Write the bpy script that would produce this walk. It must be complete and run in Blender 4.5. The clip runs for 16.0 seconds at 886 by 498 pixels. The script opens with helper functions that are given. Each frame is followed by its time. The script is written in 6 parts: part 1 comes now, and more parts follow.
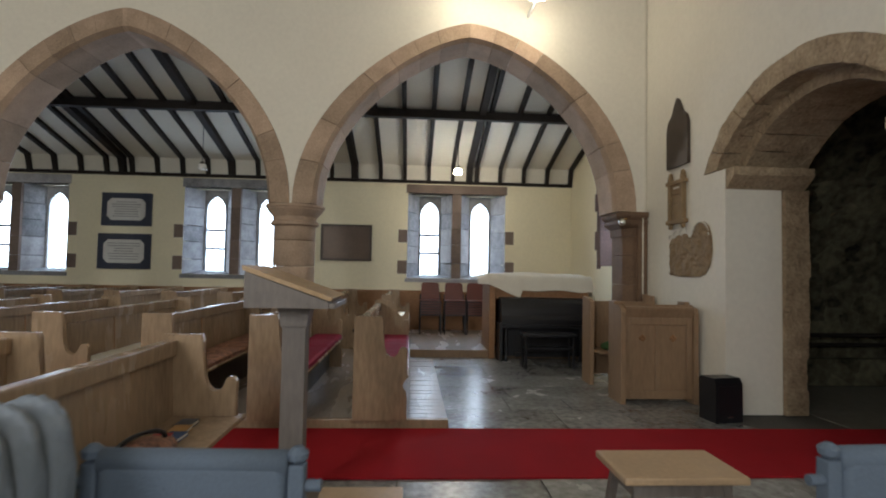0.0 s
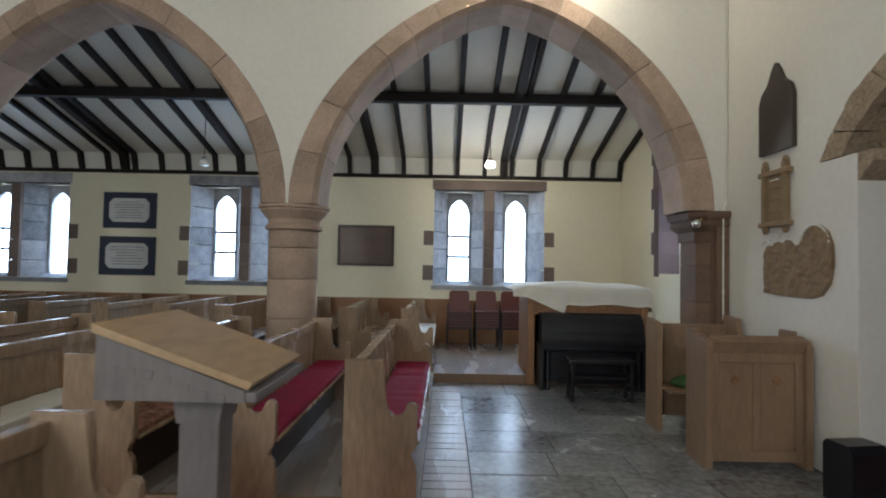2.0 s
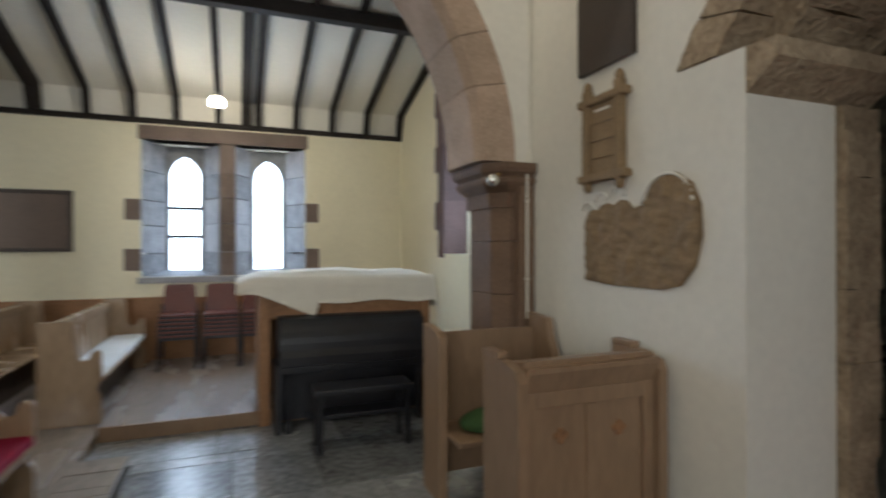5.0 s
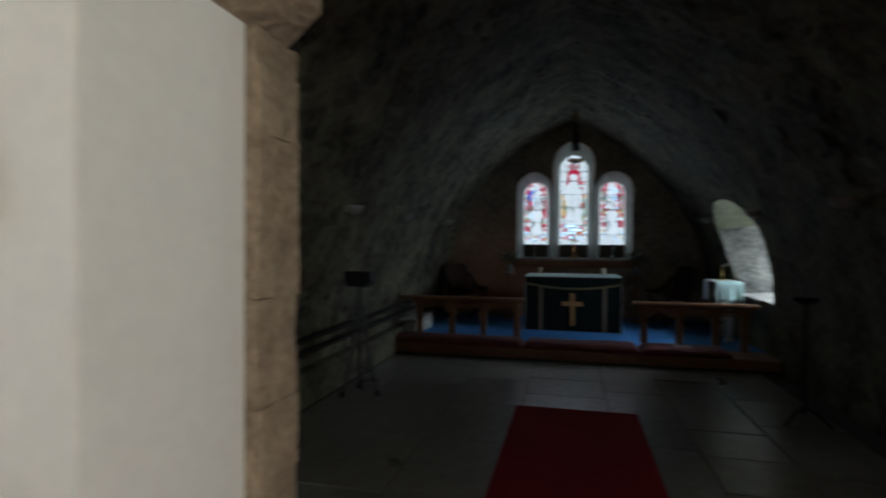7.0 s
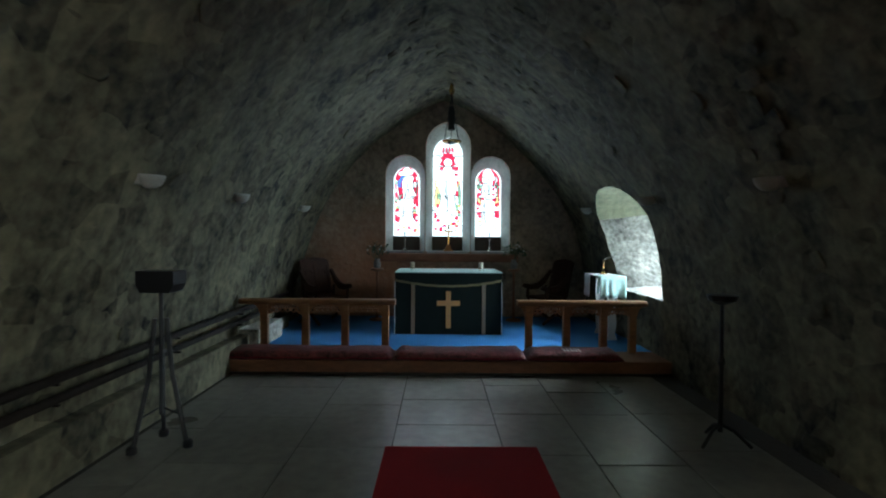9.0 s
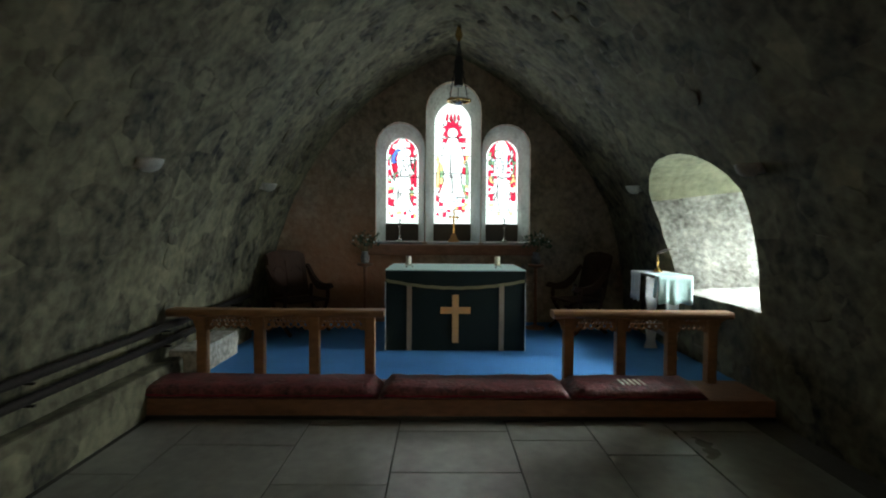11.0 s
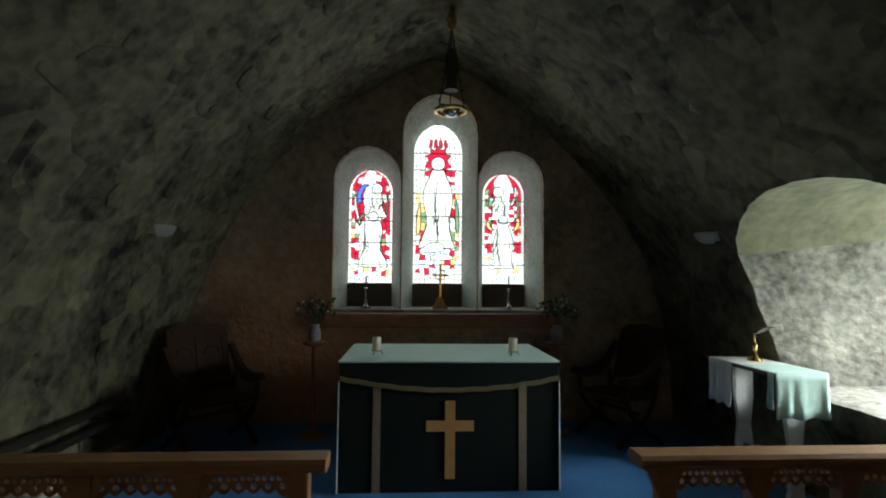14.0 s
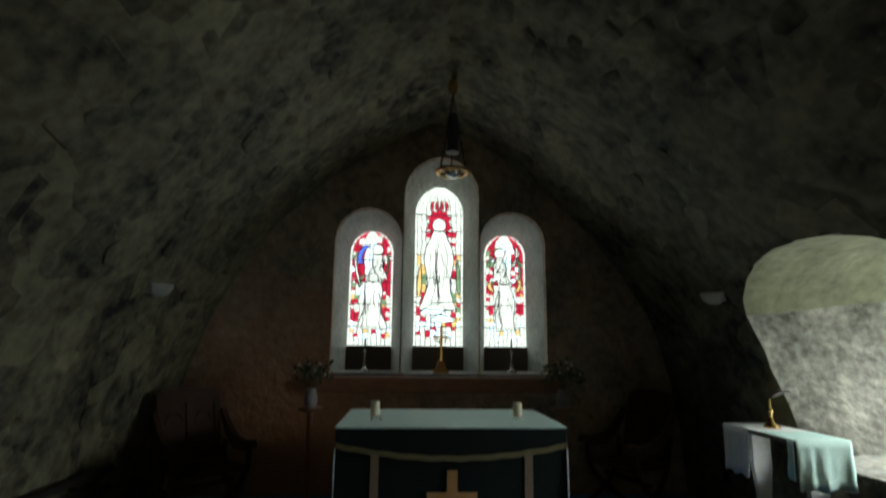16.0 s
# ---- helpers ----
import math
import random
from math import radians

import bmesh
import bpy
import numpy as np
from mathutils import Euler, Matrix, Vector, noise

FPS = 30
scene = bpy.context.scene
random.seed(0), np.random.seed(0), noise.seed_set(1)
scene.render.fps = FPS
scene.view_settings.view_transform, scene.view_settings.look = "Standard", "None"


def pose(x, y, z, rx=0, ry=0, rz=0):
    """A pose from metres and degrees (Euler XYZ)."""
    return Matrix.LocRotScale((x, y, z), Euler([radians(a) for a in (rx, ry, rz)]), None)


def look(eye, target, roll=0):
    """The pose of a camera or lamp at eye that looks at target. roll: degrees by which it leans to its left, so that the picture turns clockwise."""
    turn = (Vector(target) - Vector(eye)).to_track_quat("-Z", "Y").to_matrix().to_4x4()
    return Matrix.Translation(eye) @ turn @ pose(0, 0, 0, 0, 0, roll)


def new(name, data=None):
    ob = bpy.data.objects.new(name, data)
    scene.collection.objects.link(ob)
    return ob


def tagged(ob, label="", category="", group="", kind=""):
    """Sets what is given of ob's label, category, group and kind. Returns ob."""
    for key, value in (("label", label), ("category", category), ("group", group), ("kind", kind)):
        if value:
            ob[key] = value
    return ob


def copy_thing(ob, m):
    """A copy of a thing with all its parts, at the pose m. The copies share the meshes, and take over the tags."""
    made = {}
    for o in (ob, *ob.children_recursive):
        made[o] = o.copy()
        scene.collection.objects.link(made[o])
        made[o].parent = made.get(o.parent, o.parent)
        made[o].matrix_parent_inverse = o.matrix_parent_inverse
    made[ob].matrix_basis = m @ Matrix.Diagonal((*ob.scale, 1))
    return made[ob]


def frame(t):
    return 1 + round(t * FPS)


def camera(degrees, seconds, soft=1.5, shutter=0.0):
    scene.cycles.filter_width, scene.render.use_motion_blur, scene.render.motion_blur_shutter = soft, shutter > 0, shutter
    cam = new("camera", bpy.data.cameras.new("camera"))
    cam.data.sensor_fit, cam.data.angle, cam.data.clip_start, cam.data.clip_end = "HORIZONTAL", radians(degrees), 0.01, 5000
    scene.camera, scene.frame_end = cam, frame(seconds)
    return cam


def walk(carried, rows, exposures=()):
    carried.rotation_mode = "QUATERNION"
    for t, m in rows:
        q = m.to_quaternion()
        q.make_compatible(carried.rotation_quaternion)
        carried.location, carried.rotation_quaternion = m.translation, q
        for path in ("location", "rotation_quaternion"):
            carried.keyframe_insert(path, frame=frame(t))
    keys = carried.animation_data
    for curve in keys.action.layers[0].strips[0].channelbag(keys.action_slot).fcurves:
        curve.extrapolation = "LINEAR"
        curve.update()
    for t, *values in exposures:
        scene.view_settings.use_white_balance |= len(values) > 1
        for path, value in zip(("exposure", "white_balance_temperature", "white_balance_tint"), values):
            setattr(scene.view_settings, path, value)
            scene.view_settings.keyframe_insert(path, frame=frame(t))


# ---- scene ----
cam = camera(79.5, 16.0, soft=2.0, shutter=0.6)
PATH = [
    (0, (0.171, -0.005, 1.436), (0.289, 1.99, 1.521), 1.1),
    (0.5, (0.25, 0.264, 1.479), (0.322, 2.261, 1.56), 1.0),
    (1, (0.243, 0.586, 1.498), (0.259, 2.585, 1.577), 1.1),
    (1.5, (0.268, 0.992, 1.599), (0.258, 2.99, 1.679), 1.1),
    (2, (0.323, 1.333, 1.641), (0.312, 3.331, 1.709), 1.1),
    (2.5, (0.4, 1.692, 1.671), (0.389, 3.691, 1.728), 1.1),
    (3, (0.457, 2.129, 1.656), (0.446, 4.129, 1.705), 1.1),
    (3.2, (0.521, 2.281, 1.652), (0.51, 4.281, 1.691), 0.9),
    (5.5, (1.564, 3.983, 1.658), (2.705, 5.625, 1.633), 0.7),
    (6, (1.851, 4.181, 1.664), (3.398, 5.447, 1.645), 1.4),
    (6.5, (2.168, 4.188, 1.648), (3.954, 5.088, 1.637), -0.0),
    (7, (2.528, 4.365, 1.64), (4.472, 4.835, 1.622), 0.3),
    (7.5, (2.793, 4.357, 1.627), (4.789, 4.476, 1.607), 0.4),
    (8, (3.125, 4.359, 1.656), (5.125, 4.376, 1.625), 0.3),
    (8.5, (3.491, 4.476, 1.614), (5.49, 4.465, 1.586), 0.4),
    (11, (5.796, 4.549, 1.574), (7.794, 4.532, 1.496), 0.4),
    (11.5, (6.234, 4.617, 1.637), (8.232, 4.6, 1.554), 0.3),
    (12, (6.701, 4.602, 1.642), (8.7, 4.576, 1.565), 0.5),
    (12.5, (7.106, 4.643, 1.649), (9.105, 4.592, 1.593), 0.4),
    (13, (7.42, 4.663, 1.668), (9.418, 4.574, 1.673), 0.5),
    (13.5, (7.727, 4.611, 1.695), (9.723, 4.493, 1.755), 0.5),
    (14, (7.968, 4.646, 1.682), (9.961, 4.527, 1.8), 0.5),
    (14.5, (8.093, 4.658, 1.687), (10.089, 4.535, 1.738), 0.5),
    (15, (8.089, 4.654, 1.684), (10.085, 4.531, 1.673), 0.4),
    (15.5, (8.053, 4.649, 1.683), (10.05, 4.529, 1.684), 0.4),
    (15.8, (8.052, 4.655, 1.678), (10.037, 4.539, 1.898), 0.8),
    (16, (8.033, 4.654, 1.647), (9.997, 4.539, 2.006), 0.6),
]
walk(cam, [(t, look(eye, target, roll)) for t, eye, target, roll in PATH],
     exposures=[(0, 0.32, 5850, 10), (1.5, 0.37, 5450, 9), (3.2, 0.42, 5250, 9), (5.0, 0.5, 5600, 9), (5.6, 0.68, 5800, 9), (6.4, 1.0, 5750, 9), (7.1, 1.05, 5400, 8), (7.6, 1.35, 4650, 3), (8.2, 2.3, 4800, -1),
                (9.2, 2.55, 5500, -1), (11.0, 2.55, 6200, 0), (12.0, 2.4, 6400, 0), (13.0, 2.15, 6500, 0), (14.2, 1.95, 6500, 0), (15.5, 1.85, 6500, 0), (16.0, 1.55, 6600, 0)])

# ---- world and lights ----
world = bpy.data.worlds.new("world")
scene.world = world
world.use_nodes = True
wn = world.node_tree.nodes
sky = wn.new("ShaderNodeTexSky")
sky.sky_type, sky.sun_disc = "NISHITA", False
sky.sun_elevation, sky.sun_rotation = radians(35), radians(140)
wn["Background"].inputs[1].default_value = 0.12
world.node_tree.links.new(sky.outputs[0], wn["Background"].inputs[0])

DAY = (0.64, 0.81, 1.0)
WARM = (1.0, 0.83, 0.58)


def area(name, eye, target, w, h, power, color, spread=180):
    d = bpy.data.lights.new(name, "AREA")
    d.shape, d.size, d.size_y, d.energy, d.color = "RECTANGLE", w, h, power, color
    d.spread = radians(spread)
    ob = new(name, d)
    ob.matrix_world = look(eye, target)
    return ob


def bulb(name, at, power, color, radius=0.06):
    d = bpy.data.lights.new(name, "POINT")
    d.energy, d.color, d.shadow_soft_size = power, color, radius
    ob = new(name, d)
    ob.location = at
    return ob


sun = bpy.data.lights.new("sun", "SUN")
sun.energy, sun.angle, sun.color = 1.0, radians(12), (1.0, 0.97, 0.92)
sun_ob = new("sun", sun)
sun_ob.matrix_world = look((4, -12, 14), (4, 4, 0))

# daylight standing in the window openings
for wx in (1.2, -3.8, -8.6):
    area("aisle_window_light", (wx, 13.1, 2.6), (wx, 5, 0.6), 1.9, 2.2, 205, DAY)
# warm fill added on the unseen south side, to brighten the nave walls
for wx, power in ((-7.5, 112), (-3.0, 125), (1.2, 58)):
    area("south_window_light", (wx, -3.9, 3.2), (wx, 5, 1.6), 1.2, 2.4, power, (1.0, 0.93, 0.80))
area("aisle_east_window_light", (4.7, 9.75, 2.5), (0, 9.75, 1.4), 0.7, 1.5, 14, DAY)
area("chancel_east_window_light", (14.6, 4.33, 2.6), (8, 4.33, 1.0), 2.2, 2.2, 14, (0.93, 0.98, 0.95))
area("chancel_south_window_light", (11.1, -0.35, 2.35), (11.3, 2.9, 0.0), 1.0, 1.3, 38, (0.94, 0.98, 1.0), 105)
bulb("aisle_lamp_light", (1.09, 10.83, 3.40), 20, WARM)
bulb("flood_light_a", (0.86, 6.72, 5.2), 19, WARM)
bulb("flood_light_b", (1.75, 6.72, 4.97), 17, WARM)

# ---- materials ----


def mat(name, base, rough=0.6, var=0.15, scale=4.0, fine=40.0, bump=0.2, metal=0.0, tint=None, island=0.0, stretch=None, dist=0.01, spec=0.5, cells=0.0):
    """A procedural surface: large stains, fine grain and relief in object space."""
    m = bpy.data.materials.new(name)
    m.use_nodes = True
    nt = m.node_tree
    b = nt.nodes["Principled BSDF"]
    tc = nt.nodes.new("ShaderNodeNewGeometry")
    src = tc.outputs["Position"]
    if stretch:
        mp = nt.nodes.new("ShaderNodeMapping")
        mp.inputs["Scale"].default_value = stretch
        nt.links.new(src, mp.inputs[0])
        src = mp.outputs[0]
    n1 = nt.nodes.new("ShaderNodeTexNoise")
    n1.inputs["Scale"].default_value, n1.inputs["Detail"].default_value = scale, 5
    n2 = nt.nodes.new("ShaderNodeTexNoise")
    n2.inputs["Scale"].default_value, n2.inputs["Detail"].default_value = fine, 6
    nt.links.new(src, n1.inputs[0])
    nt.links.new(src, n2.inputs[0])
    add = nt.nodes.new("ShaderNodeMath")
    add.operation = "ADD"
    nt.links.new(n1.outputs[0], add.inputs[0])
    nt.links.new(n2.outputs[0], add.inputs[1])
    fac = add.outputs[0]
    if island:
        oi = nt.nodes.new("ShaderNodeObjectInfo")
        mu = nt.nodes.new("ShaderNodeMath")
        mu.operation = "MULTIPLY_ADD"
        mu.inputs[1].default_value, mu.inputs[2].default_value = island * 2, -island
        nt.links.new(oi.outputs["Random"], mu.inputs[0])
        a2 = nt.nodes.new("ShaderNodeMath")
        a2.operation = "ADD"
        nt.links.new(fac, a2.inputs[0])
        nt.links.new(mu.outputs[0], a2.inputs[1])
        fac = a2.outputs[0]
    if cells:
        vo = nt.nodes.new("ShaderNodeTexVoronoi")
        vo.inputs["Scale"].default_value = cells
        wob = nt.nodes.new("ShaderNodeMixRGB")
        wob.inputs[0].default_value = 0.06
        nt.links.new(src, wob.inputs[1])
        nt.links.new(n1.outputs["Color"], wob.inputs[2])
        nt.links.new(wob.outputs[0], vo.inputs["Vector"])
        mv = nt.nodes.new("ShaderNodeMath")
        mv.operation = "MULTIPLY_ADD"
        mv.inputs[1].default_value, mv.inputs[2].default_value = 0.45, -0.22
        nt.links.new(vo.outputs["Color"], mv.inputs[0])
        a3 = nt.nodes.new("ShaderNodeMath")
        a3.operation = "ADD"
        nt.links.new(fac, a3.inputs[0])
        nt.links.new(mv.outputs[0], a3.inputs[1])
        fac = a3.outputs[0]
    ramp = nt.nodes.new("ShaderNodeValToRGB")
    t2 = tint or base
    lo = [max(0.0, c * (1 - var * 1.6)) for c in base]
    hi = [min(1.0, c * (1 + var)) for c in t2]
    e = ramp.color_ramp.elements
    e[0].position, e[1].position = 0.3, 0.75
    e[0].color, e[1].color = (*lo, 1), (*hi, 1)
    half = nt.nodes.new("ShaderNodeMath")
    half.operation = "MULTIPLY"
    half.inputs[1].default_value = 0.5
    nt.links.new(fac, half.inputs[0])
    nt.links.new(half.outputs[0], ramp.inputs[0])
    nt.links.new(ramp.outputs[0], b.inputs["Base Color"])
    rr = nt.nodes.new("ShaderNodeMapRange")
    rr.inputs[3].default_value, rr.inputs[4].default_value = max(0.02, rough - 0.12), min(1, rough + 0.12)
    nt.links.new(n1.outputs[0], rr.inputs[0])
    nt.links.new(rr.outputs[0], b.inputs["Roughness"])
    b.inputs["Metallic"].default_value = metal
    b.inputs["Specular IOR Level"].default_value = spec
    if bump:
        bp = nt.nodes.new("ShaderNodeBump")
        bp.inputs["Strength"].default_value, bp.inputs["Distance"].default_value = bump, dist
        nt.links.new(add.outputs[0], bp.inputs["Height"])
        nt.links.new(bp.outputs[0], b.inputs["Normal"])
    return m


def glow(name, color, strength):
    m = bpy.data.materials.new(name)
    m.use_nodes = True
    b = m.node_tree.nodes["Principled BSDF"]
    b.inputs["Base Color"].default_value = (*color, 1)
    b.inputs["Emission Color"].default_value = (*color, 1)
    b.inputs["Emission Strength"].default_value = strength
    b.inputs["Roughness"].default_value = 0.4
    return m


M_plaster = mat("lime plaster", (0.76, 0.725, 0.635), 0.85, 0.05, 0.8, 18, 0.12)
M_aisle_plaster = mat("pale yellow plaster", (0.82, 0.76, 0.56), 0.85, 0.05, 0.8, 18, 0.1)
M_ceil = mat("ceiling plaster", (0.74, 0.71, 0.62), 0.9, 0.05, 1.0, 20, 0.1)
M_stone = mat("pink sandstone", (0.385, 0.28, 0.195), 0.85, 0.2, 3.0, 60, 0.35, tint=(0.46, 0.34, 0.25), island=0.22)
M_redstone = mat("brown sandstone", (0.20, 0.152, 0.125), 0.85, 0.25, 3.0, 50, 0.4, island=0.2)
M_jambstone = mat("rough tawny sandstone", (0.36, 0.25, 0.15), 0.9, 0.3, 5.0, 30, 0.8, tint=(0.42, 0.33, 0.22), dist=0.03)
M_ashlar = mat("grey ashlar", (0.31, 0.315, 0.335), 0.8, 0.3, 6.0, 40, 0.4, tint=(0.36, 0.355, 0.36), island=0.35)
# limewash darkened so that the vault's shade is partly in its colour
M_rubble = mat("shade-toned limewashed rubble", (0.073, 0.069, 0.049), 0.95, 0.65, 2.2, 11, 0.3, tint=(0.160, 0.147, 0.090), dist=0.012, cells=4.0)
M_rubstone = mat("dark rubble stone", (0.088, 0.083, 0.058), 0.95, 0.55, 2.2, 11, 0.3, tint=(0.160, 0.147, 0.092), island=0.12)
M_respond = mat("brown-red sandstone", (0.185, 0.115, 0.072), 0.85, 0.25, 3.0, 50, 0.4, island=0.2)
M_desk = mat("warm brown oak", (0.30, 0.195, 0.115), 0.42, 0.18, 3.0, 30, 0.12, stretch=(1, 1, 0.25))
# same stone as the other quoins, with its shade put into the colour
M_quoin_shaded = mat("shade-darkened red sandstone", (0.14, 0.088, 0.078), 0.85, 0.25, 3.0, 50, 0.4, island=0.2)
M_eastwall = mat("dark grey-brown rubble", (0.29, 0.25, 0.19), 0.95, 0.45, 1.6, 12, 0.6, dist=0.03, tint=(0.36, 0.285, 0.205))
# paler limewash: the window's light on the reveal is partly painted in
M_limewash = mat("lit-toned limewash", (0.33, 0.312, 0.255), 0.9, 0.5, 2.5, 18, 0.6, dist=0.02, tint=(0.52, 0.50, 0.44))
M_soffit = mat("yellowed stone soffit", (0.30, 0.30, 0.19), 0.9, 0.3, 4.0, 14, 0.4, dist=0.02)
M_flag = mat("worn flagstone", (0.29, 0.295, 0.295), 0.24, 0.42, 2.0, 16, 0.1, island=0.2, spec=1.0)
M_flagc = mat("chancel flagstone", (0.26, 0.25, 0.215), 0.32, 0.3, 1.0, 9, 0.1, island=0.06, spec=0.9)
M_bed = mat("floor bed", (0.10, 0.095, 0.085), 0.9, 0.2, 3, 30, 0.2)
M_oak = mat("pale oak", (0.36, 0.255, 0.16), 0.25, 0.24, 3.0, 30, 0.12, stretch=(1, 1, 0.25), island=0.1)
M_oakdark = mat("oak rail", (0.34, 0.18, 0.085), 0.5, 0.25, 3.0, 30, 0.12, stretch=(1, 0.3, 1), spec=0.3)
M_board = mat("orange-brown oak", (0.43, 0.285, 0.145), 0.4, 0.2, 3.0, 30, 0.12, stretch=(1, 0.25, 1))
# oak with the grey veil of haze mixed into its base colour
M_greyoak = mat("haze-greyed oak", (0.175, 0.15, 0.135), 0.5, 0.22, 3.0, 40, 0.12, stretch=(1, 1, 0.25))
M_plank = mat("worn floorboard", (0.36, 0.31, 0.27), 0.26, 0.2, 3.0, 30, 0.12, stretch=(1, 0.2, 1), island=0.12)
M_beam = mat("black-stained timber", (0.026, 0.021, 0.018), 0.75, 0.3, 4, 30, 0.3, spec=0.2)
M_red = mat("red carpet", (0.33, 0.014, 0.022), 0.95, 0.15, 2.0, 160, 0.4, spec=0.1)
M_cushion = mat("red cushion", (0.27, 0.010, 0.042), 0.85, 0.14, 5.0, 120, 0.2, spec=0.2)
M_blue = mat("blue carpet", (0.085, 0.235, 0.53), 0.95, 0.15, 2.0, 160, 0.4, spec=0.1)
M_kneel = mat("crimson velvet", (0.085, 0.010, 0.015), 0.5, 0.6, 7.0, 26, 1.0, tint=(0.19, 0.05, 0.05), dist=0.02)
M_black = mat("black lacquer", (0.014, 0.014, 0.017), 0.35, 0.2, 4, 40, 0.05)
M_slate = mat("dark slate", (0.055, 0.039, 0.028), 0.5, 0.15, 5, 40, 0.1)
M_bronze = mat("bronze plate", (0.11, 0.075, 0.055), 0.4, 0.2, 5, 40, 0.1, metal=0.3)
M_blueblk = mat("blue-black slate", (0.018, 0.026, 0.055), 0.45, 0.15, 5, 40, 0.05)
M_marble = mat("pale marble", (0.60, 0.60, 0.58), 0.4, 0.08, 5, 40, 0.05)
M_ink = mat("engraved line", (0.26, 0.27, 0.28), 0.7, 0.1, 5, 40, 0.0)
M_cloth = mat("cream cloth", (0.74, 0.70, 0.60), 0.9, 0.06, 4, 60, 0.15)
M_white = mat("white linen", (0.78, 0.80, 0.80), 0.9, 0.05, 4, 80, 0.15)
M_green = mat("dark green frontal", (0.008, 0.014, 0.011), 0.85, 0.2, 4, 90, 0.2, spec=0.2)
M_mint = mat("pale green linen", (0.56, 0.76, 0.70), 0.85, 0.06, 4, 90, 0.1)
M_gold = mat("gold brocade", (0.20, 0.165, 0.07), 0.6, 0.2, 20, 90, 0.3)
M_tan = mat("tan braid", (0.26, 0.185, 0.115), 0.7, 0.2, 20, 90, 0.3)
M_cross = mat("orange-gold silk", (0.52, 0.27, 0.09), 0.6, 0.12, 10, 90, 0.1)
M_brass = mat("polished brass", (0.80, 0.55, 0.22), 0.22, 0.1, 6, 40, 0.0, metal=1.0)
M_silver = mat("silver plate", (0.72, 0.72, 0.70), 0.22, 0.1, 6, 40, 0.0, metal=1.0)
M_wax = mat("ivory wax", (0.80, 0.74, 0.60), 0.5, 0.05, 6, 40, 0.0)
M_iron = mat("painted radiator", (0.20, 0.23, 0.27), 0.5, 0.06, 5, 40, 0.05)
# blue-grey of lens haze, painted over the chairs' backs, posts and seats
M_hazeblue = mat("haze-blue chair surface", (0.12, 0.155, 0.21), 0.85, 0.1, 5, 120, 0.2)
M_beech = mat("varnished beech", (0.48, 0.34, 0.21), 0.35, 0.12, 3, 40, 0.05)
M_leaf = mat("dark foliage", (0.035, 0.085, 0.03), 0.6, 0.4, 8, 40, 0.1, island=0.3)
M_glass_sky = glow("overcast daylight pane", (0.80, 0.90, 1.0), 4.5)
M_glass_dim = glow("shaded daylight pane", (0.86, 0.94, 1.0), 2.5)
M_lead = mat("lead came", (0.03, 0.03, 0.035), 0.6, 0.1, 5, 40, 0.0)
M_lamp = glow("lit lamp glass", (1.0, 0.86, 0.62), 14.0)
M_pendant = glow("lit pendant glass", (1.0, 0.84, 0.60), 50.0)
M_opal = mat("opal glass shade", (0.85, 0.83, 0.78), 0.3, 0.03, 5, 40, 0.0)

# ---- shape helpers ----


def box(bm, x0, y0, z0, x1, y1, z1, bevel=0.0):
    vs = [bm.verts.new(p) for p in ((x0, y0, z0), (x1, y0, z0), (x1, y1, z0), (x0, y1, z0), (x0, y0, z1), (x1, y0, z1), (x1, y1, z1), (x0, y1, z1))]
    fs = [bm.faces.new([vs[i] for i in f]) for f in ((3, 2, 1, 0), (4, 5, 6, 7), (0, 1, 5, 4), (1, 2, 6, 5), (2, 3, 7, 6), (3, 0, 4, 7))]
    if bevel:
        es = list({e for f in fs for e in f.edges})
        bmesh.ops.bevel(bm, geom=es, offset=bevel, segments=2, affect="EDGES", profile=0.6)
    return bm


def prism(bm, pts, a, b, put=lambda u, v, w: (u, w, v)):
    """The outline pts (u, v) drawn out from w=a to w=b."""
    lo = [bm.verts.new(put(u, v, a)) for u, v in pts]
    hi = [bm.verts.new(put(u, v, b)) for u, v in pts]
    n = len(pts)
    bm.faces.new(lo)
    bm.faces.new(hi[::-1])
    for i in range(n):
        bm.faces.new((lo[i], hi[i], hi[(i + 1) % n], lo[(i + 1) % n]))
    return bm


def lathe(bm, prof, seg=20, at=(0, 0, 0)):
    """The profile (radius, height) turned round the upright axis."""
    rings = []
    for r, z in prof:
        rings.append([bm.verts.new((at[0] + r * math.cos(2 * math.pi * i / seg), at[1] + r * math.sin(2 * math.pi * i / seg), at[2] + z)) for i in range(seg)])
    for a, b in zip(rings, rings[1:]):
        for i in range(seg):
            bm.faces.new((a[i], a[(i + 1) % seg], b[(i + 1) % seg], b[i]))
    bm.faces.new(rings[0][::-1])
    bm.faces.new(rings[-1])
    return bm


def tube(bm, path, r, seg=8):
    """A round bar along a path of points."""
    path = [Vector(p) for p in path]
    rings = []
    for i, p in enumerate(path):
        d = (path[min(i + 1, len(path) - 1)] - path[max(i - 1, 0)]).normalized()
        s = d.cross(Vector((0, 0, 1)) if abs(d.z) < 0.9 else Vector((1, 0, 0))).normalized()
        q = d.cross(s)
        rings.append([bm.verts.new(p + r * (math.cos(2 * math.pi * k / seg) * s + math.sin(2 * math.pi * k / seg) * q)) for k in range(seg)])
    for a, b in zip(rings, rings[1:]):
        for k in range(seg):
            bm.faces.new((a[k], a[(k + 1) % seg], b[(k + 1) % seg], b[k]))
    bm.faces.new(rings[0][::-1])
    bm.faces.new(rings[-1])
    return bm


